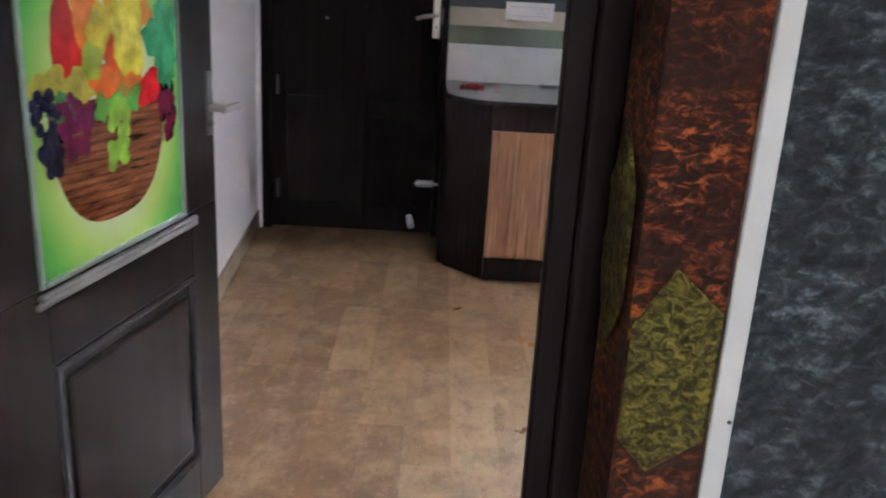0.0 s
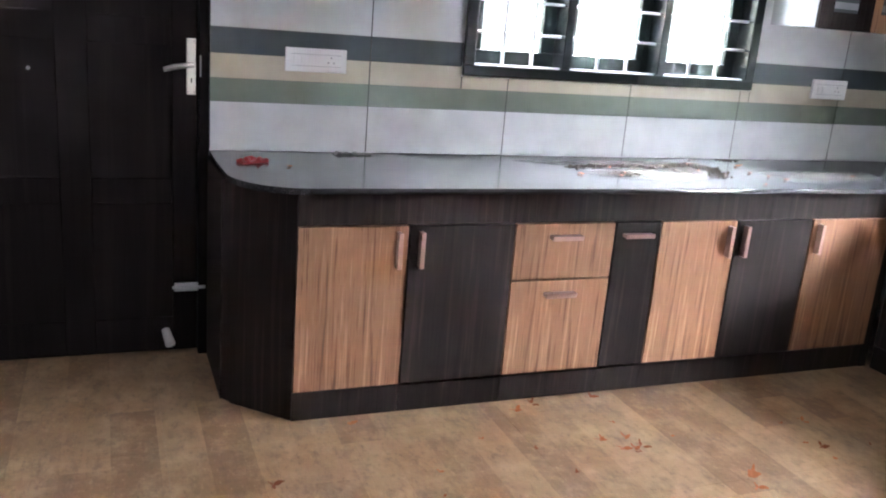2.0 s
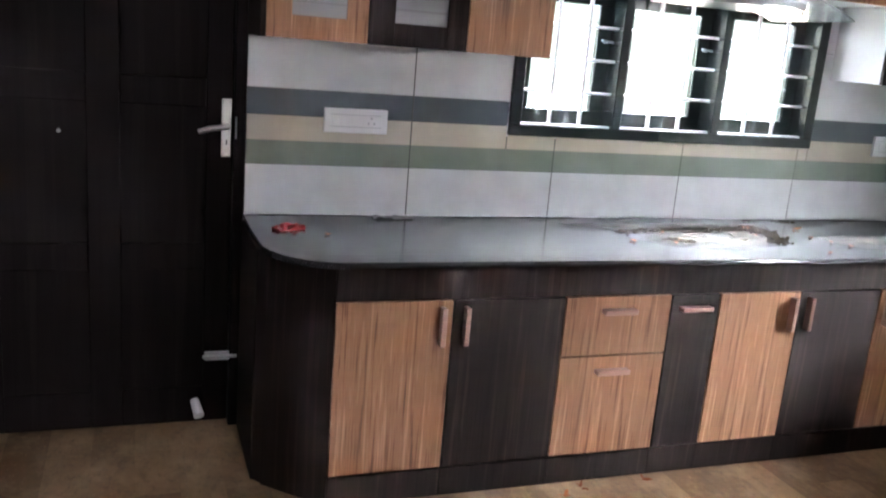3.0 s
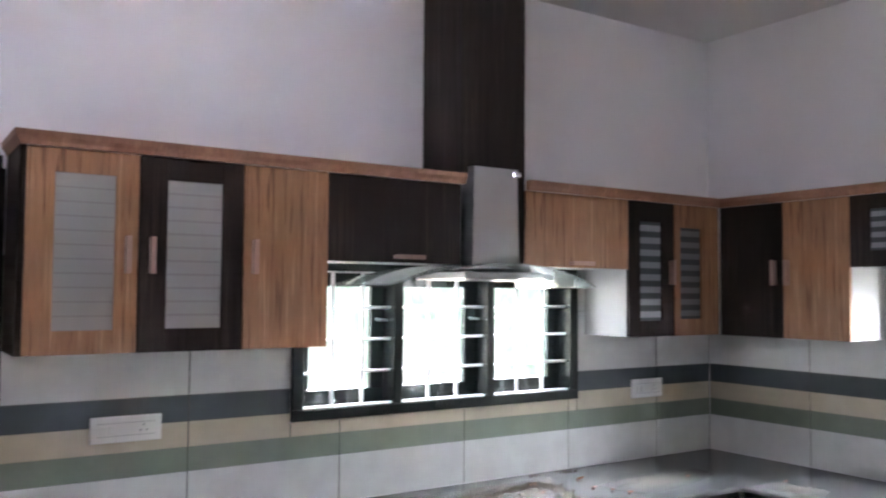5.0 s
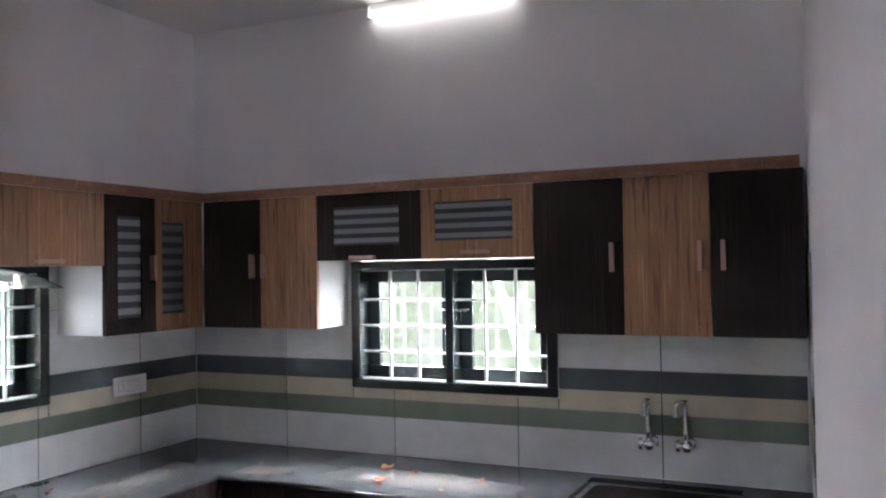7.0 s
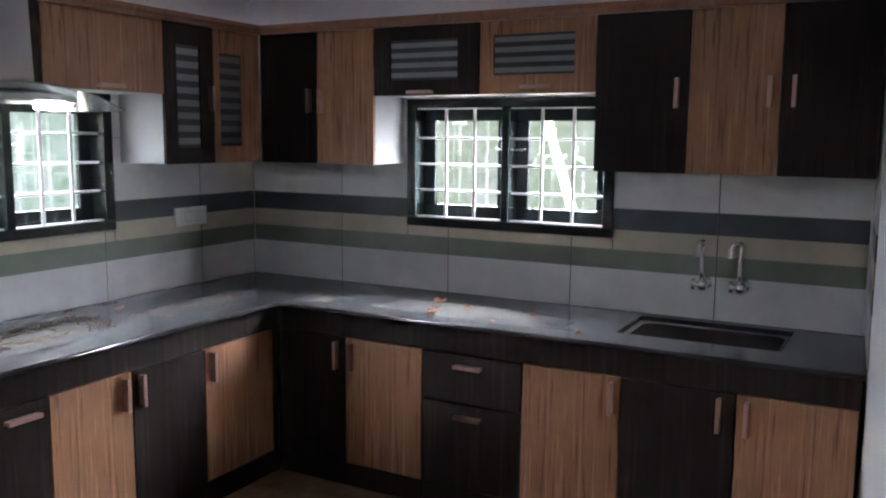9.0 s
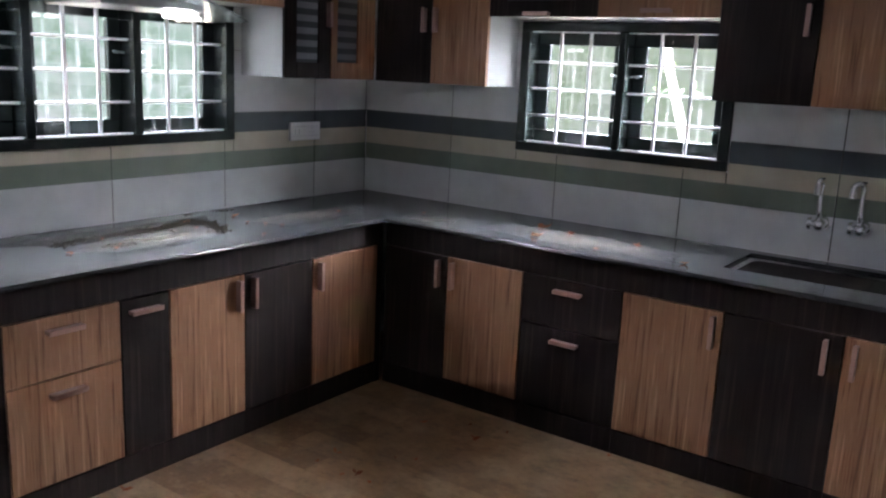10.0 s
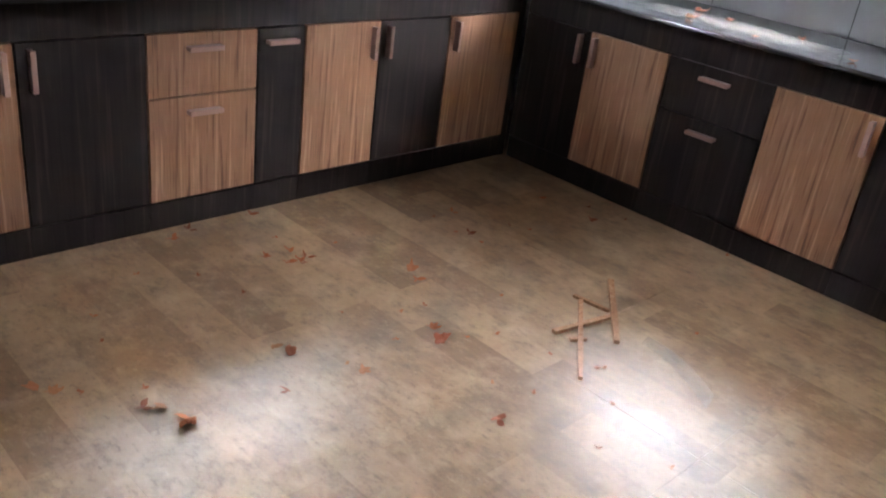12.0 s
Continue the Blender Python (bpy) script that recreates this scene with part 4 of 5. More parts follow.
# ---- range hood ----
hood = thing("range_hood", pose(2.57, 4.73, 0), "steel chimney hood with arched glass canopy and lit lamp", "range hood")
bm = bmesh.new()
vs = []
for z, x0, x1, y in ((1.785, -0.118, 0.118, -0.340), (2.10, -0.112, 0.112, -0.335), (2.20, -0.112, 0.112, -0.335)):
    vs.append([bm.verts.new(p) for p in ((x0, y, z), (x1, y, z), (x1, -0.002, z), (x0, -0.002, z))])
for a, b in zip(vs[:-1], vs[1:]):
    for i in range(4):
        bm.faces.new((a[i], a[(i + 1) % 4], b[(i + 1) % 4], b[i]))
bm.faces.new(vs[0])
bm.faces.new(vs[-1])
part("chimney", bm, STEEL, hood, "brushed steel chimney")
part("motor_box", B(-0.20, 0.26, -0.40, -0.03, 1.738, 1.770, bevel=0.006), STEEL, hood)
part("chimney_cap", B(0.085, 0.128, -0.345, -0.30, 2.165, 2.19, bevel=0.006), CHROME, hood)
bm = bmesh.new()
N, hw = 28, 0.50
rows = []
for j in range(7):
    y = -0.02 - 0.46 * j / 6
    rows.append([])
    for i in range(N + 1):
        s = -1 + 2 * i / N
        bow = 0.06 * (1 - s * s) if j == 6 else 0
        rows[-1].append(bm.verts.new((-0.08 + hw * s, y - bow, 1.795 - 0.085 * s * s)))
for a, b in zip(rows[:-1], rows[1:]):
    for i in range(N):
        bm.faces.new((a[i], a[i + 1], b[i + 1], b[i]))
r = bmesh.ops.extrude_face_region(bm, geom=bm.faces[:])
for v in [v for v in r["geom"] if isinstance(v, bmesh.types.BMVert)]:
    v.co.z += 0.006
part("canopy", bm, HOOD_GLASS, hood, "arched tinted glass canopy", smooth=False)
bm = B(0.100, 0.215, -0.425, -0.345, 1.708, 1.7345, bevel=0.012, seg=2)
part("lamp", bm, HOOD_GLOW, hood, "lit white lamp lens")
bm = bmesh.new()
rod(bm, (0.245, -0.38, 1.7345), (0.245, -0.38, 1.722), 0.017, 16)
part("lamp_switch", bm, CHROME, hood)

# ---- tube lamp ----
lamp = thing("tube_lamp", pose(WALL_E, 3.185, 3.04), "lit fluorescent tube on white batten under the ceiling", "lamp")
part("batten", B(-0.040, 0.0, -0.40, 0.40, 0.010, 0.055, bevel=0.004), PLASTIC, lamp, "white metal batten")
for y in (-0.40, 0.378):
    part("lamp_holder", B(-0.060, -0.020, y, y + 0.022, -0.016, 0.045, bevel=0.004), PLASTIC, lamp)
part("tube", rod(bmesh.new(), (-0.045, -0.377, -0.001), (-0.045, 0.377, -0.001), 0.013, 14), LAMP_GLOW, lamp, "glowing tube")


# ---- sockets, taps, sink ----
def socket(x0, x1, z0, z1, holes):
    s = thing("switch_socket", pose(x0, WALL_N, 0), "white plastic switch and socket plate on the tiles", "socket", "switch and socket plates")
    part("plate", B(0, x1 - x0, -0.012, -0.0005, z0, z1, bevel=0.004, seg=2), PLASTIC, s)
    w, h = x1 - x0, z1 - z0
    part("rocker", B(0.03, 0.055, -0.016, -0.012, z0 + 0.03, z1 - 0.03, bevel=0.002), PLASTIC, s)
    part("rocker", B(0.06, 0.085, -0.016, -0.012, z0 + 0.03, z1 - 0.03, bevel=0.002), PLASTIC, s)
    bm = bmesh.new()
    for dx, dz in ((0, 0.012), (-0.011, -0.007), (0.011, -0.007)):
        rod(bm, (w - 0.062 + dx, -0.0128, (z0 + z1) / 2 + dz), (w - 0.062 + dx, -0.012, (z0 + z1) / 2 + dz), 0.0035, 8)
    part("pin_holes", bm, PLASTIC_GREY, s)
    bm = bmesh.new()
    slab(bm, 0.022, w - 0.022, -0.0127, -0.012, z0 + 0.022, z0 + 0.0235)
    slab(bm, 0.022, w - 0.022, -0.0127, -0.012, z1 - 0.0235, z1 - 0.022)
    part("plate_line", bm, PLASTIC_GREY, s)


socket(1.084, 1.325, 1.157, 1.247, 3)
socket(3.695, 3.915, 1.153, 1.247, 3)


def tube_along(bm, pts, r, sides=12):
    """Adds a bent round tube through the points."""
    rings = []
    for i, p in enumerate(pts):
        d = (Vector(pts[min(i + 1, len(pts) - 1)]) - Vector(pts[max(i - 1, 0)])).to_track_quat("Z", "Y").to_matrix()
        rings.append([bm.verts.new(Vector(p) + d @ Vector((r * math.cos(2 * math.pi * k / sides), r * math.sin(2 * math.pi * k / sides), 0))) for k in range(sides)])
    for a, b in zip(rings[:-1], rings[1:]):
        for k in range(sides):
            bm.faces.new((a[k], a[(k + 1) % sides], b[(k + 1) % sides], b[k]))
    bm.faces.new(rings[0])
    bm.faces.new(rings[-1])
    return bm


def tap(y, swing):
    """A wall tap with a knob to one side and a swan neck, swung by some degrees."""
    tp = thing("wall_tap", pose(WALL_E, y, 0), "chrome wall tap with an upright swan spout, above the sink", "tap", "wall taps")
    part("flange", rod(bmesh.new(), (0, -0.018, 1.0), (-0.012, -0.018, 1.0), 0.030, 24, 0.024), CHROME, tp, smooth=False)
    bm = rod(bmesh.new(), (-0.010, -0.018, 1.0), (-0.058, -0.010, 1.0), 0.015, 16)
    bmesh.ops.create_uvsphere(bm, u_segments=16, v_segments=10, radius=0.026, matrix=Matrix.Translation((-0.062, -0.010, 1.0)))
    part("valve", bm, CHROME, tp, smooth=True)
    bm = rod(bmesh.new(), (-0.062, 0.008, 1.002), (-0.064, 0.020, 1.002), 0.012, 16)
    rod(bm, (-0.064, 0.018, 1.002), (-0.066, 0.034, 1.002), 0.028, 20, 0.023)
    part("knob", bm, CHROME, tp, "ribbed chrome knob")
    c, sn = math.cos(radians(swing)), math.sin(radians(swing))
    path = [(0, 1.01), (0, 1.06), (0, 1.12), (0, 1.165)] + [(0.022 - 0.022 * math.cos(radians(a)), 1.165 + 0.022 * math.sin(radians(a))) for a in (30, 60, 90, 120, 150, 180)]
    part("spout", tube_along(bmesh.new(), [(-0.062 - u * c, -0.006 + u * sn, z) for u, z in path], 0.011), CHROME, tp, "slim chrome swan neck", smooth=True)
    u = 0.044
    end = (-0.062 - u * c, -0.006 + u * sn)
    part("nozzle", rod(bmesh.new(), (*end, 1.128), (*end, 1.170), 0.0165, 16, 0.0135), CHROME, tp, "chrome nozzle")
    part("cap", rod(bmesh.new(), (-0.062, -0.006, 1.189), (-0.062, -0.006, 1.196), 0.010, 14), RUBBER, tp, "black cap")


tap(2.224, 10)
tap(2.068, 50)

sink = thing("sink", pose(0, 0, 0), "stainless steel undermount sink set in the granite worktop", "sink")
bm = bmesh.new()
sx0, sx1, sy0, sy1 = 3.850, 4.240, 1.830, 2.470


def ring(x0, x1, y0, y1, z, r):
    pts = []
    for cx, cy, a0 in ((x1 - r, y1 - r, 0), (x0 + r, y1 - r, 90), (x0 + r, y0 + r, 180), (x1 - r, y0 + r, 270)):
        for k in range(6):
            a = radians(a0 + 90 * k / 5)
            pts.append(bm.verts.new((cx + r * math.cos(a), cy + r * math.sin(a), z)))
    return pts


rings = [ring(sx0 - 0.015, sx1 + 0.015, sy0 - 0.015, sy1 + 0.015, 0.8195, 0.03), ring(sx0 + 0.03, sx1 - 0.03, sy0 + 0.03, sy1 - 0.03, 0.8195, 0.05),
         ring(sx0 + 0.035, sx1 - 0.035, sy0 + 0.035, sy1 - 0.035, 0.808, 0.05), ring(sx0 + 0.05, sx1 - 0.05, sy0 + 0.05, sy1 - 0.05, 0.63, 0.05), ring(sx0 + 0.07, sx1 - 0.07, sy0 + 0.07, sy1 - 0.07, 0.62, 0.04)]
for a, b in zip(rings[:-1], rings[1:]):
    for i in range(len(a)):
        bm.faces.new((a[i], a[(i + 1) % len(a)], b[(i + 1) % len(b)], b[i]))
bm.faces.new(rings[-1])
part("bowl", bm, STEEL, sink, smooth=True)
part("drain", rod(bmesh.new(), (4.045, 2.150, 0.6175), (4.045, 2.150, 0.6235), 0.035, 20), CHROME, sink)

# ---- garden outside the east window ----
tree = thing("tree", pose(8.6, 4.0, -0.35), "pale leaning tree with thin branches and sparse leaves in the garden", "tree")
bm = bmesh.new()
pts = [(0, 0, 0), (0.02, 0.38, 1.25), (0.0, 0.62, 2.0), (0.05, 0.80, 2.8), (0.1, 1.1, 4.6)]
for a, b, r0, r1 in zip(pts[:-1], pts[1:], (0.060, 0.046, 0.040, 0.032), (0.046, 0.040, 0.032, 0.02)):
    rod(bm, a, b, r0, 10, r1)
for k in range(12):
    z = 2.4 + 0.26 * k
    a = k * 2.4
    rod(bm, (0.02, 0.45 + 0.21 * (z - 1.5), z), (0.9 * math.cos(a), 0.9 * math.sin(a), z + 0.6), 0.014, 6, 0.005)
part("trunk", bm, BARK, tree)
bm = bmesh.new()
rng = random.Random(4)
for k in range(170):
    a, rr, z = rng.uniform(0, 6.28), rng.uniform(0.2, 1.5) ** 1.0, rng.uniform(1.7, 5.5)
    c = Vector((rr * math.cos(a), rr * math.sin(a), z))
    q = Euler((rng.uniform(0, 6), rng.uniform(0, 6), rng.uniform(0, 6))).to_matrix()
    vs = [bm.verts.new(c + q @ Vector(p)) for p in ((-0.06, 0, 0), (0, -0.025, 0.006), (0.06, 0, 0), (0, 0.025, 0.006))]
    bm.faces.new(vs)
part("crown", bm, LEAVES, tree)


# ---- litter ----
def leaf_mesh(seed, size):
    """A dry curled leaf or flower: a few crumpled petals."""
    rg = random.Random(seed)
    bm = bmesh.new()
    for k in range(rg.randint(3, 5)):
        a = rg.uniform(0, 6.28)
        ln, wd = size * rg.uniform(0.5, 1.0), size * rg.uniform(0.14, 0.26)
        dx, dy = math.cos(a), math.sin(a)
        ox, oy = rg.uniform(-0.2, 0.2) * size, rg.uniform(-0.2, 0.2) * size
        left, right = [], []
        for i in range(5):
            f = i / 4
            w = wd * math.sin(math.pi * min(0.95, f + 0.08)) + 0.0006
            z = 0.002 + size * 0.35 * f * f * rg.uniform(0.4, 1.0)
            cx, cy = ox + dx * ln * f, oy + dy * ln * f
            left.append(bm.verts.new((cx - dy * w, cy + dx * w, z + w * 0.7)))
            right.append(bm.verts.new((cx + dy * w, cy - dx * w, z)))
        for i in range(4):
            bm.faces.new((left[i], right[i], right[i + 1], left[i + 1]))
    r = bmesh.ops.extrude_face_region(bm, geom=bm.faces[:])
    for v in [v for v in r["geom"] if isinstance(v, bmesh.types.BMVert)]:
        v.co.z += 0.0006
    me = bpy.data.meshes.new("dry_leaf")
    bm.to_mesh(me)
    bm.free()
    me.materials.append(LITTER)
    return me


LEAF_BIG = [leaf_mesh(s, 0.056) for s in range(6)]
LEAF_MID = [leaf_mesh(s, 0.034) for s in range(10, 16)]
LEAF_SMALL = [leaf_mesh(s, 0.015) for s in range(20, 26)]


def scatter(places, meshes, z, label, group, seed):
    rg = random.Random(seed)
    for x, y in places:
        ob = new("dry_leaf", rg.choice(meshes))
        ob.matrix_world = pose(x, y, z, 0, 0, rg.uniform(0, 360))
        tagged(ob, label=label, category="leaf", group=group)


ON_FLOOR = "small crumpled reddish-brown dry leaf lying on the floor"
ON_TOP = "small crumpled orange-brown dry leaf lying on the granite worktop"
scatter([(2.43, 3.37), (2.18, 2.97), (1.37, 3.12), (1.14, 3.37), (2.07, 2.59), (1.40, 3.06), (1.77, 3.16)], LEAF_BIG, 0.0, ON_FLOOR, "dry leaves on the floor", 1)
scatter([(2.23, 3.04), (1.85, 3.99), (1.94, 4.03), (2.20, 4.03), (2.05, 3.71), (2.15, 3.70), (2.10, 3.64), (2.18, 3.64), (2.15, 3.60), (1.67, 3.01), (1.76, 3.22), (1.90, 2.98), (2.94, 3.67), (2.85, 3.48), (3.42, 3.31), (3.42, 3.59), (1.33, 3.16), (1.17, 3.34), (0.89, 3.68), (1.21, 4.02), (2.14, 3.62), (2.41, 3.30), (1.08, 2.68)], LEAF_MID, 0.0, ON_FLOOR, "dry leaves on the floor", 2)
scatter([(1.88, 3.03), (2.29, 2.94), (2.38, 2.90), (2.83, 3.67), (2.81, 3.52), (2.83, 3.40), (3.06, 3.45), (3.10, 3.38), (3.53, 3.41), (3.57, 3.24), (1.37, 3.50), (1.41, 3.64), (1.23, 3.30), (1.79, 3.71), (1.63, 3.81), (2.17, 3.82), (2.05, 3.27), (2.21, 3.17), (2.44, 2.72), (2.50, 2.59), (2.52, 2.58), (2.19, 2.35), (2.24, 2.62), (2.39, 2.45), (1.37, 3.23), (2.29, 2.19), (2.97, 2.52), (2.58, 3.06), (3.66, 2.79), (2.31, 3.16), (2.33, 3.68), (2.09, 3.05), (1.85, 3.53), (2.17, 2.72)], LEAF_SMALL, 0.0, ON_FLOOR, "dry leaves on the floor", 3)
scatter([(4.04, 3.40), (3.83, 3.31)], LEAF_BIG, top_z1, ON_TOP, "dry leaves on the worktop", 4)
scatter([(3.15, 4.54), (4.00, 3.22), (3.98, 2.88), (3.80, 2.60), (2.88, 4.54)], LEAF_MID, top_z1, ON_TOP, "dry leaves on the worktop", 5)
scatter([(3.78, 2.98), (2.42, 4.33), (2.20, 4.33), (2.84, 4.41), (3.16, 4.22), (3.91, 4.00), (2.42, 4.46), (3.09, 4.37), (3.12, 4.29), (3.62, 4.31), (1.05, 4.41), (2.96, 4.13), (2.20, 4.31), (2.37, 4.29)], LEAF_SMALL, top_z1, ON_TOP, "dry leaves on the worktop", 6)


def stick(a, b, w, h, z0=0.0, z1=None, label="raw reddish wooden stick lying crossed with others on the floor"):
    a, b = Vector(a), Vector(b)
    n = Vector((-(b - a).y, (b - a).x)).normalized()
    bm = bmesh.new()
    z1 = z0 if z1 is None else z1
    low, top_v = [], []
    for p, z, ww in ((a, z0, w), ((a * 2 + b) / 3, z0 + (z1 - z0) / 3, w * 0.9), ((a + 2 * b) / 3, z0 + (z1 - z0) * 2 / 3, w * 1.05), (b, z1, w * 0.75)):
        low.append([bm.verts.new((p.x + s * n.x * ww / 2, p.y + s * n.y * ww / 2, z)) for s in (-1, 1)])
        top_v.append([bm.verts.new((p.x + s * n.x * ww / 2, p.y + s * n.y * ww / 2, z + h)) for s in (-1, 1)])
    for i in range(3):
        bm.faces.new((top_v[i][0], top_v[i][1], top_v[i + 1][1], top_v[i + 1][0]))
        bm.faces.new((low[i][0], low[i][1], low[i + 1][1], low[i + 1][0]))
        for s in (0, 1):
            bm.faces.new((low[i][s], low[i + 1][s], top_v[i + 1][s], top_v[i][s]))
    for i in (0, 3):
        bm.faces.new((low[i][0], low[i][1], top_v[i][1], top_v[i][0]))
    ob = part("stick", bm, STICK, None, label)
    return tagged(ob, category="stick", group="crossed sticks on the floor")


stick((2.78, 2.87), (2.41, 2.58), 0.016, 0.012, 0.012, 0.0)
stick((2.98, 2.89), (2.66, 2.63), 0.022, 0.014, 0.024, 0.012)
stick((2.55, 2.80), (2.80, 2.74), 0.018, 0.012, 0.0, 0.010)
stick((2.81, 2.92), (2.83, 2.78), 0.016, 0.010, 0.0)
stick((2.56, 2.74), (2.61, 2.71), 0.014, 0.010, 0.0)

strip = thing("plastic_strip", pose(0, 0, 0), "curved strip of dusty clear plastic lying on the floor", "plastic scrap")
bm = bmesh.new()
rows = []
for i in range(15):
    f = i / 14
    cx = 2.785 + (2.655 - 2.785) * f + 0.035 * math.sin(math.pi * f)
    cy = 2.60 + (2.28 - 2.60) * f + 0.015 * math.sin(math.pi * f)
    w = 0.030 + 0.018 * f
    rows.append([bm.verts.new((cx + w * (k / 4 - 0.5) * 1.9, cy + 0.5 * w * (k / 4 - 0.5), 0.001 + 0.005 * (1 - (k / 2 - 1) ** 2))) for k in range(5)])
for a, b in zip(rows[:-1], rows[1:]):
    for k in range(4):
        bm.faces.new((a[k], a[k + 1], b[k + 1], b[k]))
film_m = mat("dusty_clear_plastic", (0.20, 0.15, 0.11), 0.22)
nodes(film_m)[1].inputs["Alpha"].default_value = 0.38
part("film", bm, film_m, strip, smooth=True)

wrap = thing("wrapper", pose(0.93, 4.49, top_z1, 0, 0, 25), "crumpled red packet on the end of the worktop", "packet")
bm = bmesh.new()
g = []
for i in range(9):
    g.append([bm.verts.new(((i / 8 - 0.5) * 0.105, (j / 5 - 0.5) * 0.05, 0.004 + 0.014 * abs(noise.noise(Vector((i * 0.7, j * 0.9, 2)))) * 2)) for j in range(6)])
for i in range(8):
    for j in range(5):
        bm.faces.new((g[i][j], g[i + 1][j], g[i + 1][j + 1], g[i][j + 1]))
r = bmesh.ops.extrude_face_region(bm, geom=bm.faces[:])
for v in [v for v in r["geom"] if isinstance(v, bmesh.types.BMVert)]:
    v.co.z = 0.0005
part("packet", bm, RED_WRAP, wrap)

film2 = thing("plastic_film", pose(1.36, 4.69, top_z1), "crumpled clear plastic film on the worktop against the tiles", "plastic scrap")
bm = bmesh.new()
g = []
for i in range(11):
    g.append([bm.verts.new(((i / 10 - 0.5) * 0.16, (j / 5 - 0.5) * 0.06, 0.001 + 0.016 * abs(noise.noise(Vector((i * 0.6, j * 0.8, 9)))))) for j in range(6)])
for i in range(10):
    for j in range(5):
        bm.faces.new((g[i][j], g[i + 1][j], g[i + 1][j + 1], g[i][j + 1]))
nodes(CLEAR_WRAP)[1].inputs["Alpha"].default_value = 0.6
part("film", bm, CLEAR_WRAP, film2, smooth=True)

# cement dust spilt on the worktop below the window
def dust_mat(name, low, high, cover):
    m = mat(name, high, 0.95)
    t, b = nodes(m)
    n1 = texture(t, "noise", 22, detail=8, rough=0.7)
    t.links.new(ramp(t, fac(n1), [(0.36, low), (0.62, high)]), b.inputs["Base Color"])
    n2 = texture(t, "noise", 9, (1, 1.7, 1), detail=9, rough=0.72)
    co = t.nodes.new("ShaderNodeTexCoord")
    gr = t.nodes.new("ShaderNodeTexGradient")
    gr.gradient_type = "SPHERICAL"
    t.links.new(co.outputs["Generated"], gr.inputs["Vector"])
    off = t.nodes.new("ShaderNodeMapping")
    off.inputs["Location"].default_value = (-1, -1, 0)
    off.inputs["Scale"].default_value = (2, 2, 0)
    t.links.new(co.outputs["Generated"], off.inputs["Vector"])
    t.links.new(off.outputs[0], gr.inputs["Vector"])
    mul = t.nodes.new("ShaderNodeMath")
    mul.operation = "MULTIPLY_ADD"
    mul.inputs[1].default_value = 0.42
    t.links.new(gr.outputs["Fac"], mul.inputs[0])
    t.links.new(fac(n2), mul.inputs[2])
    t.links.new(ramp(t, mul.outputs[0], [(0.60, (0, 0, 0)), (0.72, (0.6 * cover, 0.6 * cover, 0.6 * cover)), (0.85, (cover, cover, cover))]), b.inputs["Alpha"])
    return m


def drift(outline, material, label, h, seed):
    """A thin, ragged sheet of dust over an outline of (x, y)."""
    cx, cy = sum(p[0] for p in outline) / len(outline), sum(p[1] for p in outline) / len(outline)
    th = thing("dust_patch", pose(cx, cy, top_z1), label, "dust", "dust spilt on the worktop")
    dense = []
    for i, p in enumerate(outline):
        q = outline[(i + 1) % len(outline)]
        for k in range(6):
            dense.append((p[0] + (q[0] - p[0]) * k / 6 - cx, p[1] + (q[1] - p[1]) * k / 6 - cy))
    bm = bmesh.new()
    rings = []
    for k, f in enumerate((1.0, 0.85, 0.6, 0.3)):
        rings.append([bm.verts.new((x * f * (1 + 0.10 * noise.noise(Vector((x * 9, y * 9, seed)))), y * f * (1 + 0.16 * noise.noise(Vector((x * 11, y * 11, seed + 5)))), h + 0.00003 * k)) for x, y in dense])
    n = len(dense)
    for a, b2 in zip(rings[:-1], rings[1:]):
        for i in range(n):
            bm.faces.new((a[i], a[(i + 1) % n], b2[(i + 1) % n], b2[i]))
    bm.faces.new(rings[-1])
    part("dust", bm, material, th, smooth=True)


def clods(path, spread, count, big, seed, label):
    """Loose soil strewn along a path of (x, y): small broken lumps."""
    rg = random.Random(seed)
    verts, faces = [], []
    for _ in range(count):
        f = rg.random() * (len(path) - 1)
        i = min(int(f), len(path) - 2)
        f -= i
        x = path[i][0] + (path[i + 1][0] - path[i][0]) * f + rg.gauss(0, spread)
        y = path[i][1] + (path[i + 1][1] - path[i][1]) * f + rg.gauss(0, spread * 0.55)
        y = min(y, 4.722)
        sz = rg.uniform(0.3, 1.0) ** 2 * big
        spin = rg.uniform(0, 6.28)
        base = len(verts)
        for q in range(6):
            a = spin + q * math.pi / 3
            d = sz * rg.uniform(0.6, 1.15)
            verts.append((x + d * math.cos(a), y + d * math.sin(a), top_z1 + 0.0002))
        for q in range(3):
            a = spin + q * math.pi / 1.5
            d = sz * rg.uniform(0.25, 0.6)
            verts.append((x + d * math.cos(a), y + d * math.sin(a), top_z1 + sz * rg.uniform(0.5, 1.0)))
        for q in range(6):
            faces.append((base + q, base + (q + 1) % 6, base + 6 + (q // 2)))
        for q in range(3):
            faces.append((base + 6 + q, base + (2 * q + 2) % 6, base + 6 + (q + 1) % 3))
        faces.append((base + 6, base + 7, base + 8))
    me = bpy.data.meshes.new("soil")
    me.from_pydata(verts, [], faces)
    me.materials.append(SOIL_CRUMB)
    tagged(new("soil", me), label=label, category="dust", kind="stuff")


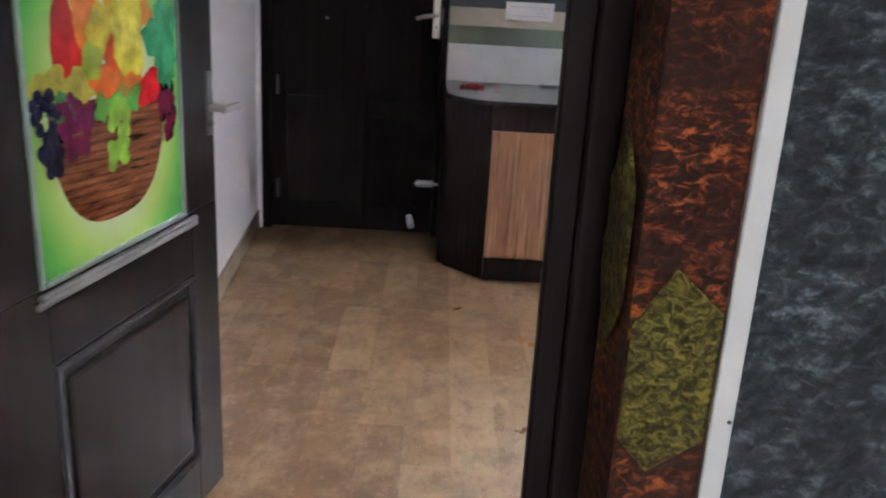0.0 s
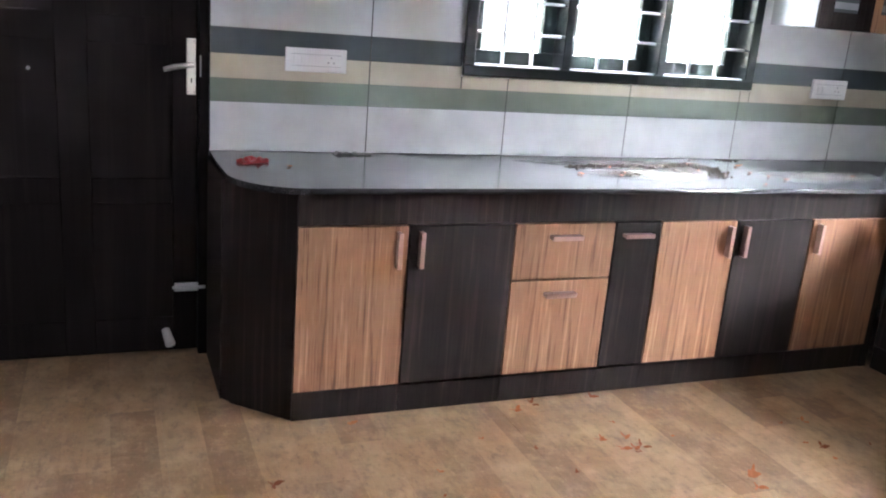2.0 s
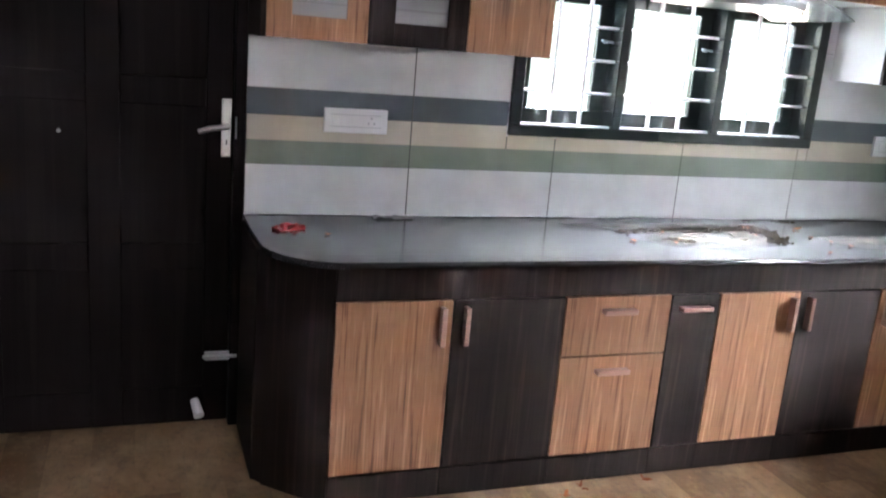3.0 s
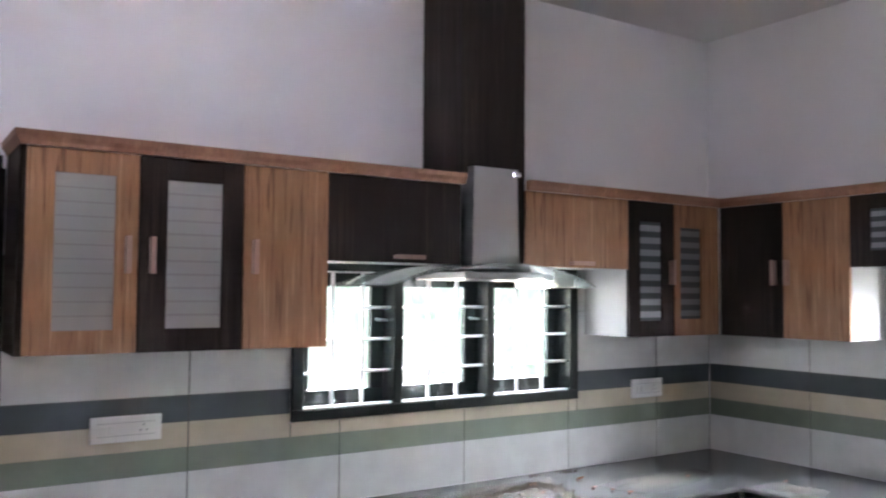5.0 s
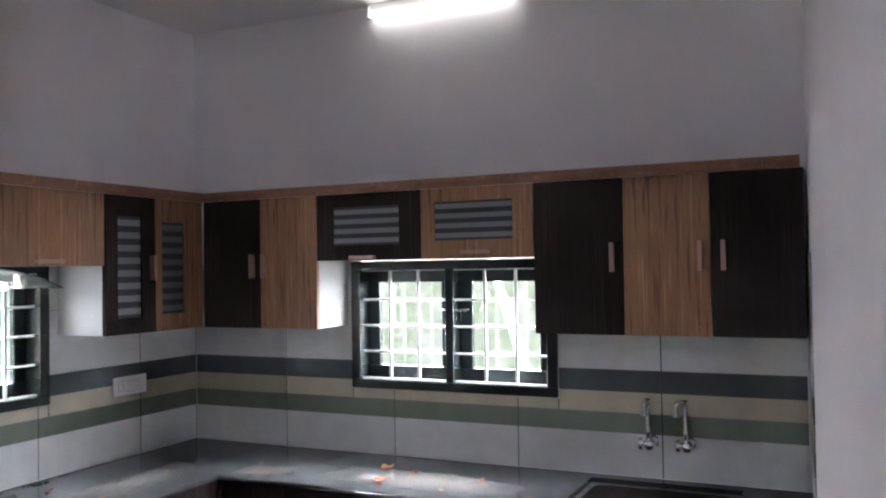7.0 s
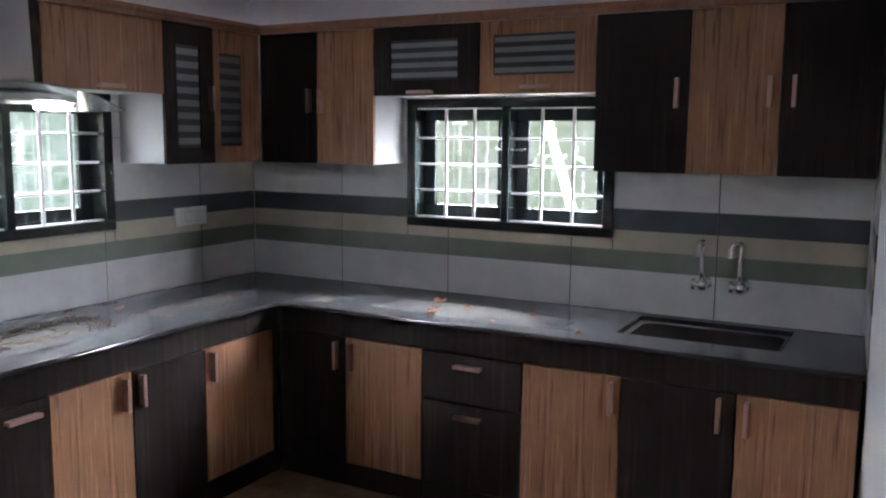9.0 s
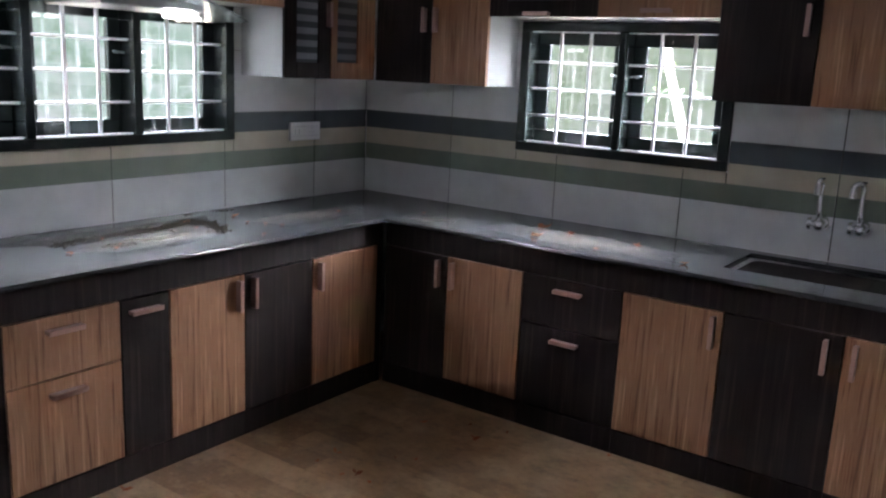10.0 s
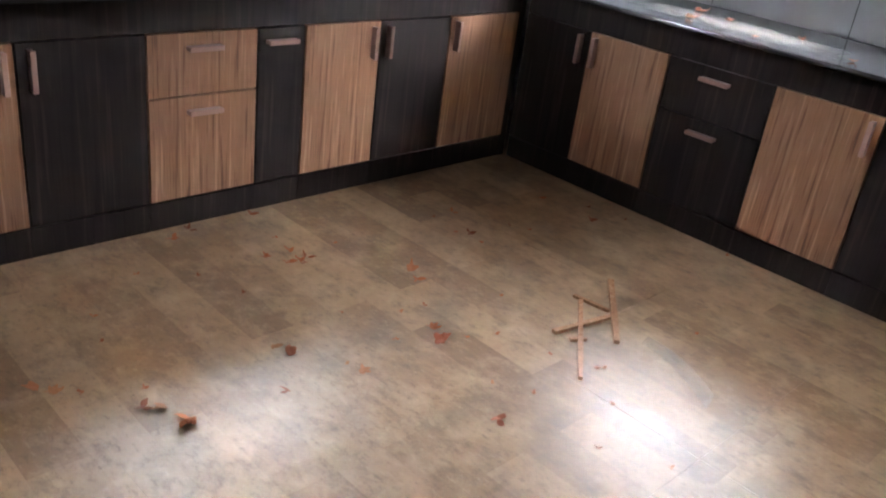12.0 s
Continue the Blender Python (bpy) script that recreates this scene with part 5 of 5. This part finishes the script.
PALE_DUST = dust_mat("pale_cement_dust", (0.08, 0.070, 0.054), (0.19, 0.168, 0.138), 0.75)
FAINT_DUST = dust_mat("faint_cement_dust", (0.12, 0.10, 0.08), (0.26, 0.235, 0.20), 0.5)
DARK_DUST = dust_mat("dark_soil_dust", (0.02, 0.017, 0.014), (0.07, 0.058, 0.045), 0.9)
SOIL_CRUMB = painted("soil_crumbs", (0.065, 0.052, 0.040), (0.025, 0.020, 0.016), 0.95)
drift([(2.28, 4.46), (2.50, 4.52), (2.84, 4.50), (2.94, 4.40), (2.84, 4.24), (2.60, 4.19), (2.34, 4.23), (2.20, 4.34)], PALE_DUST, "pale patch of dried cement dust on the worktop", 0.0006, 1)
drift([(2.02, 4.62), (2.40, 4.66), (2.72, 4.64), (3.05, 4.64), (3.02, 4.50), (2.60, 4.46), (2.20, 4.48)], FAINT_DUST, "thin film of cement dust on the worktop", 0.0012, 2)
drift([(2.20, 4.50), (2.55, 4.55), (2.92, 4.62), (2.99, 4.50), (2.91, 4.26), (2.85, 4.26), (2.84, 4.46), (2.50, 4.45), (2.22, 4.43)], DARK_DUST, "ragged streak of dark soil on the worktop", 0.0018, 3)
drift([(3.12, 4.40), (3.45, 4.44), (3.80, 4.42), (3.78, 4.28), (3.50, 4.18), (3.18, 4.17)], FAINT_DUST, "thin smear of pale dust on the worktop", 0.0006, 4)
drift([(3.70, 4.02), (3.88, 4.02), (3.92, 3.78), (3.78, 3.74)], FAINT_DUST, "thin smear of pale dust on the worktop", 0.0006, 5)
drift([(3.80, 3.62), (4.02, 3.55), (4.06, 3.10), (3.98, 2.70), (3.78, 2.62), (3.74, 3.10)], FAINT_DUST, "thin smear of pale dust on the worktop", 0.0006, 6)
STREAK = [(2.22, 4.47), (2.42, 4.50), (2.60, 4.48), (2.76, 4.51), (2.92, 4.57), (2.95, 4.48), (2.91, 4.38), (2.86, 4.27)]
clods(STREAK, 0.024, 760, 0.0105, 1, "dark crumbs of soil strewn on the worktop")
clods([(2.74, 4.50), (2.90, 4.55), (2.94, 4.48)], 0.020, 200, 0.015, 2, "dark crumbs of soil strewn on the worktop")
clods([(2.37, 4.34), (2.44, 4.31)], 0.012, 70, 0.014, 3, "dark crumbs of soil strewn on the worktop")
clods([(3.00, 4.70), (3.04, 4.70)], 0.010, 30, 0.009, 4, "dark crumbs of soil strewn on the worktop")
clods([(3.15, 4.70), (3.28, 4.67)], 0.012, 36, 0.008, 5, "dark crumbs of soil strewn on the worktop")

# ---- tiles of walls and floor ----
tiling("tiles_north", WIN_N, [0.803, 1.425, 2.040, 2.655, 3.270, 3.885, 4.304], (1.825, 3.325, 1.175, 1.815), "glazed wall tiles in horizontal bands of white, slate, cream and sage green")
tiling("tiles_east", WIN_E, [-4.7335, -4.127, -3.480, -2.830, -2.170, -1.585], (-3.716, -2.632, 1.170, 1.805), "glazed wall tiles in horizontal bands of white, slate, cream and sage green")
tiling("tiles_return", SOUTH @ pose(0, 0.0055, 0, 0, 0, 180) @ pose(-6.26, 0, 0), [2.83, 3.44], (9, 9.1, 9, 9.1), "glazed wall tiles in horizontal bands of white, slate, cream and sage green")

tile_mesh = None
for i in range(-8, 4):
    for j in range(-9, 5):
        x0, y0 = 2.39 + 0.6 * i, 2.16 + 0.6 * j
        if x0 + 0.6 < -2.6 or x0 > 4.35 or y0 + 0.6 < -3.0 or y0 > 4.9:
            continue
        if tile_mesh is None:
            bm = slab(bmesh.new(), 0.0003, 0.5997, 0.0003, 0.5997, -0.006, 0.0, bevel=0.0002)
            tile_mesh = bpy.data.meshes.new("floor_tile")
            bm.to_mesh(tile_mesh)
            bm.free()
            tile_mesh.materials.append(FLOOR)
        ob = new("floor_tile", tile_mesh)
        ob.parent = floor
        ob.location = (x0, y0, 0)
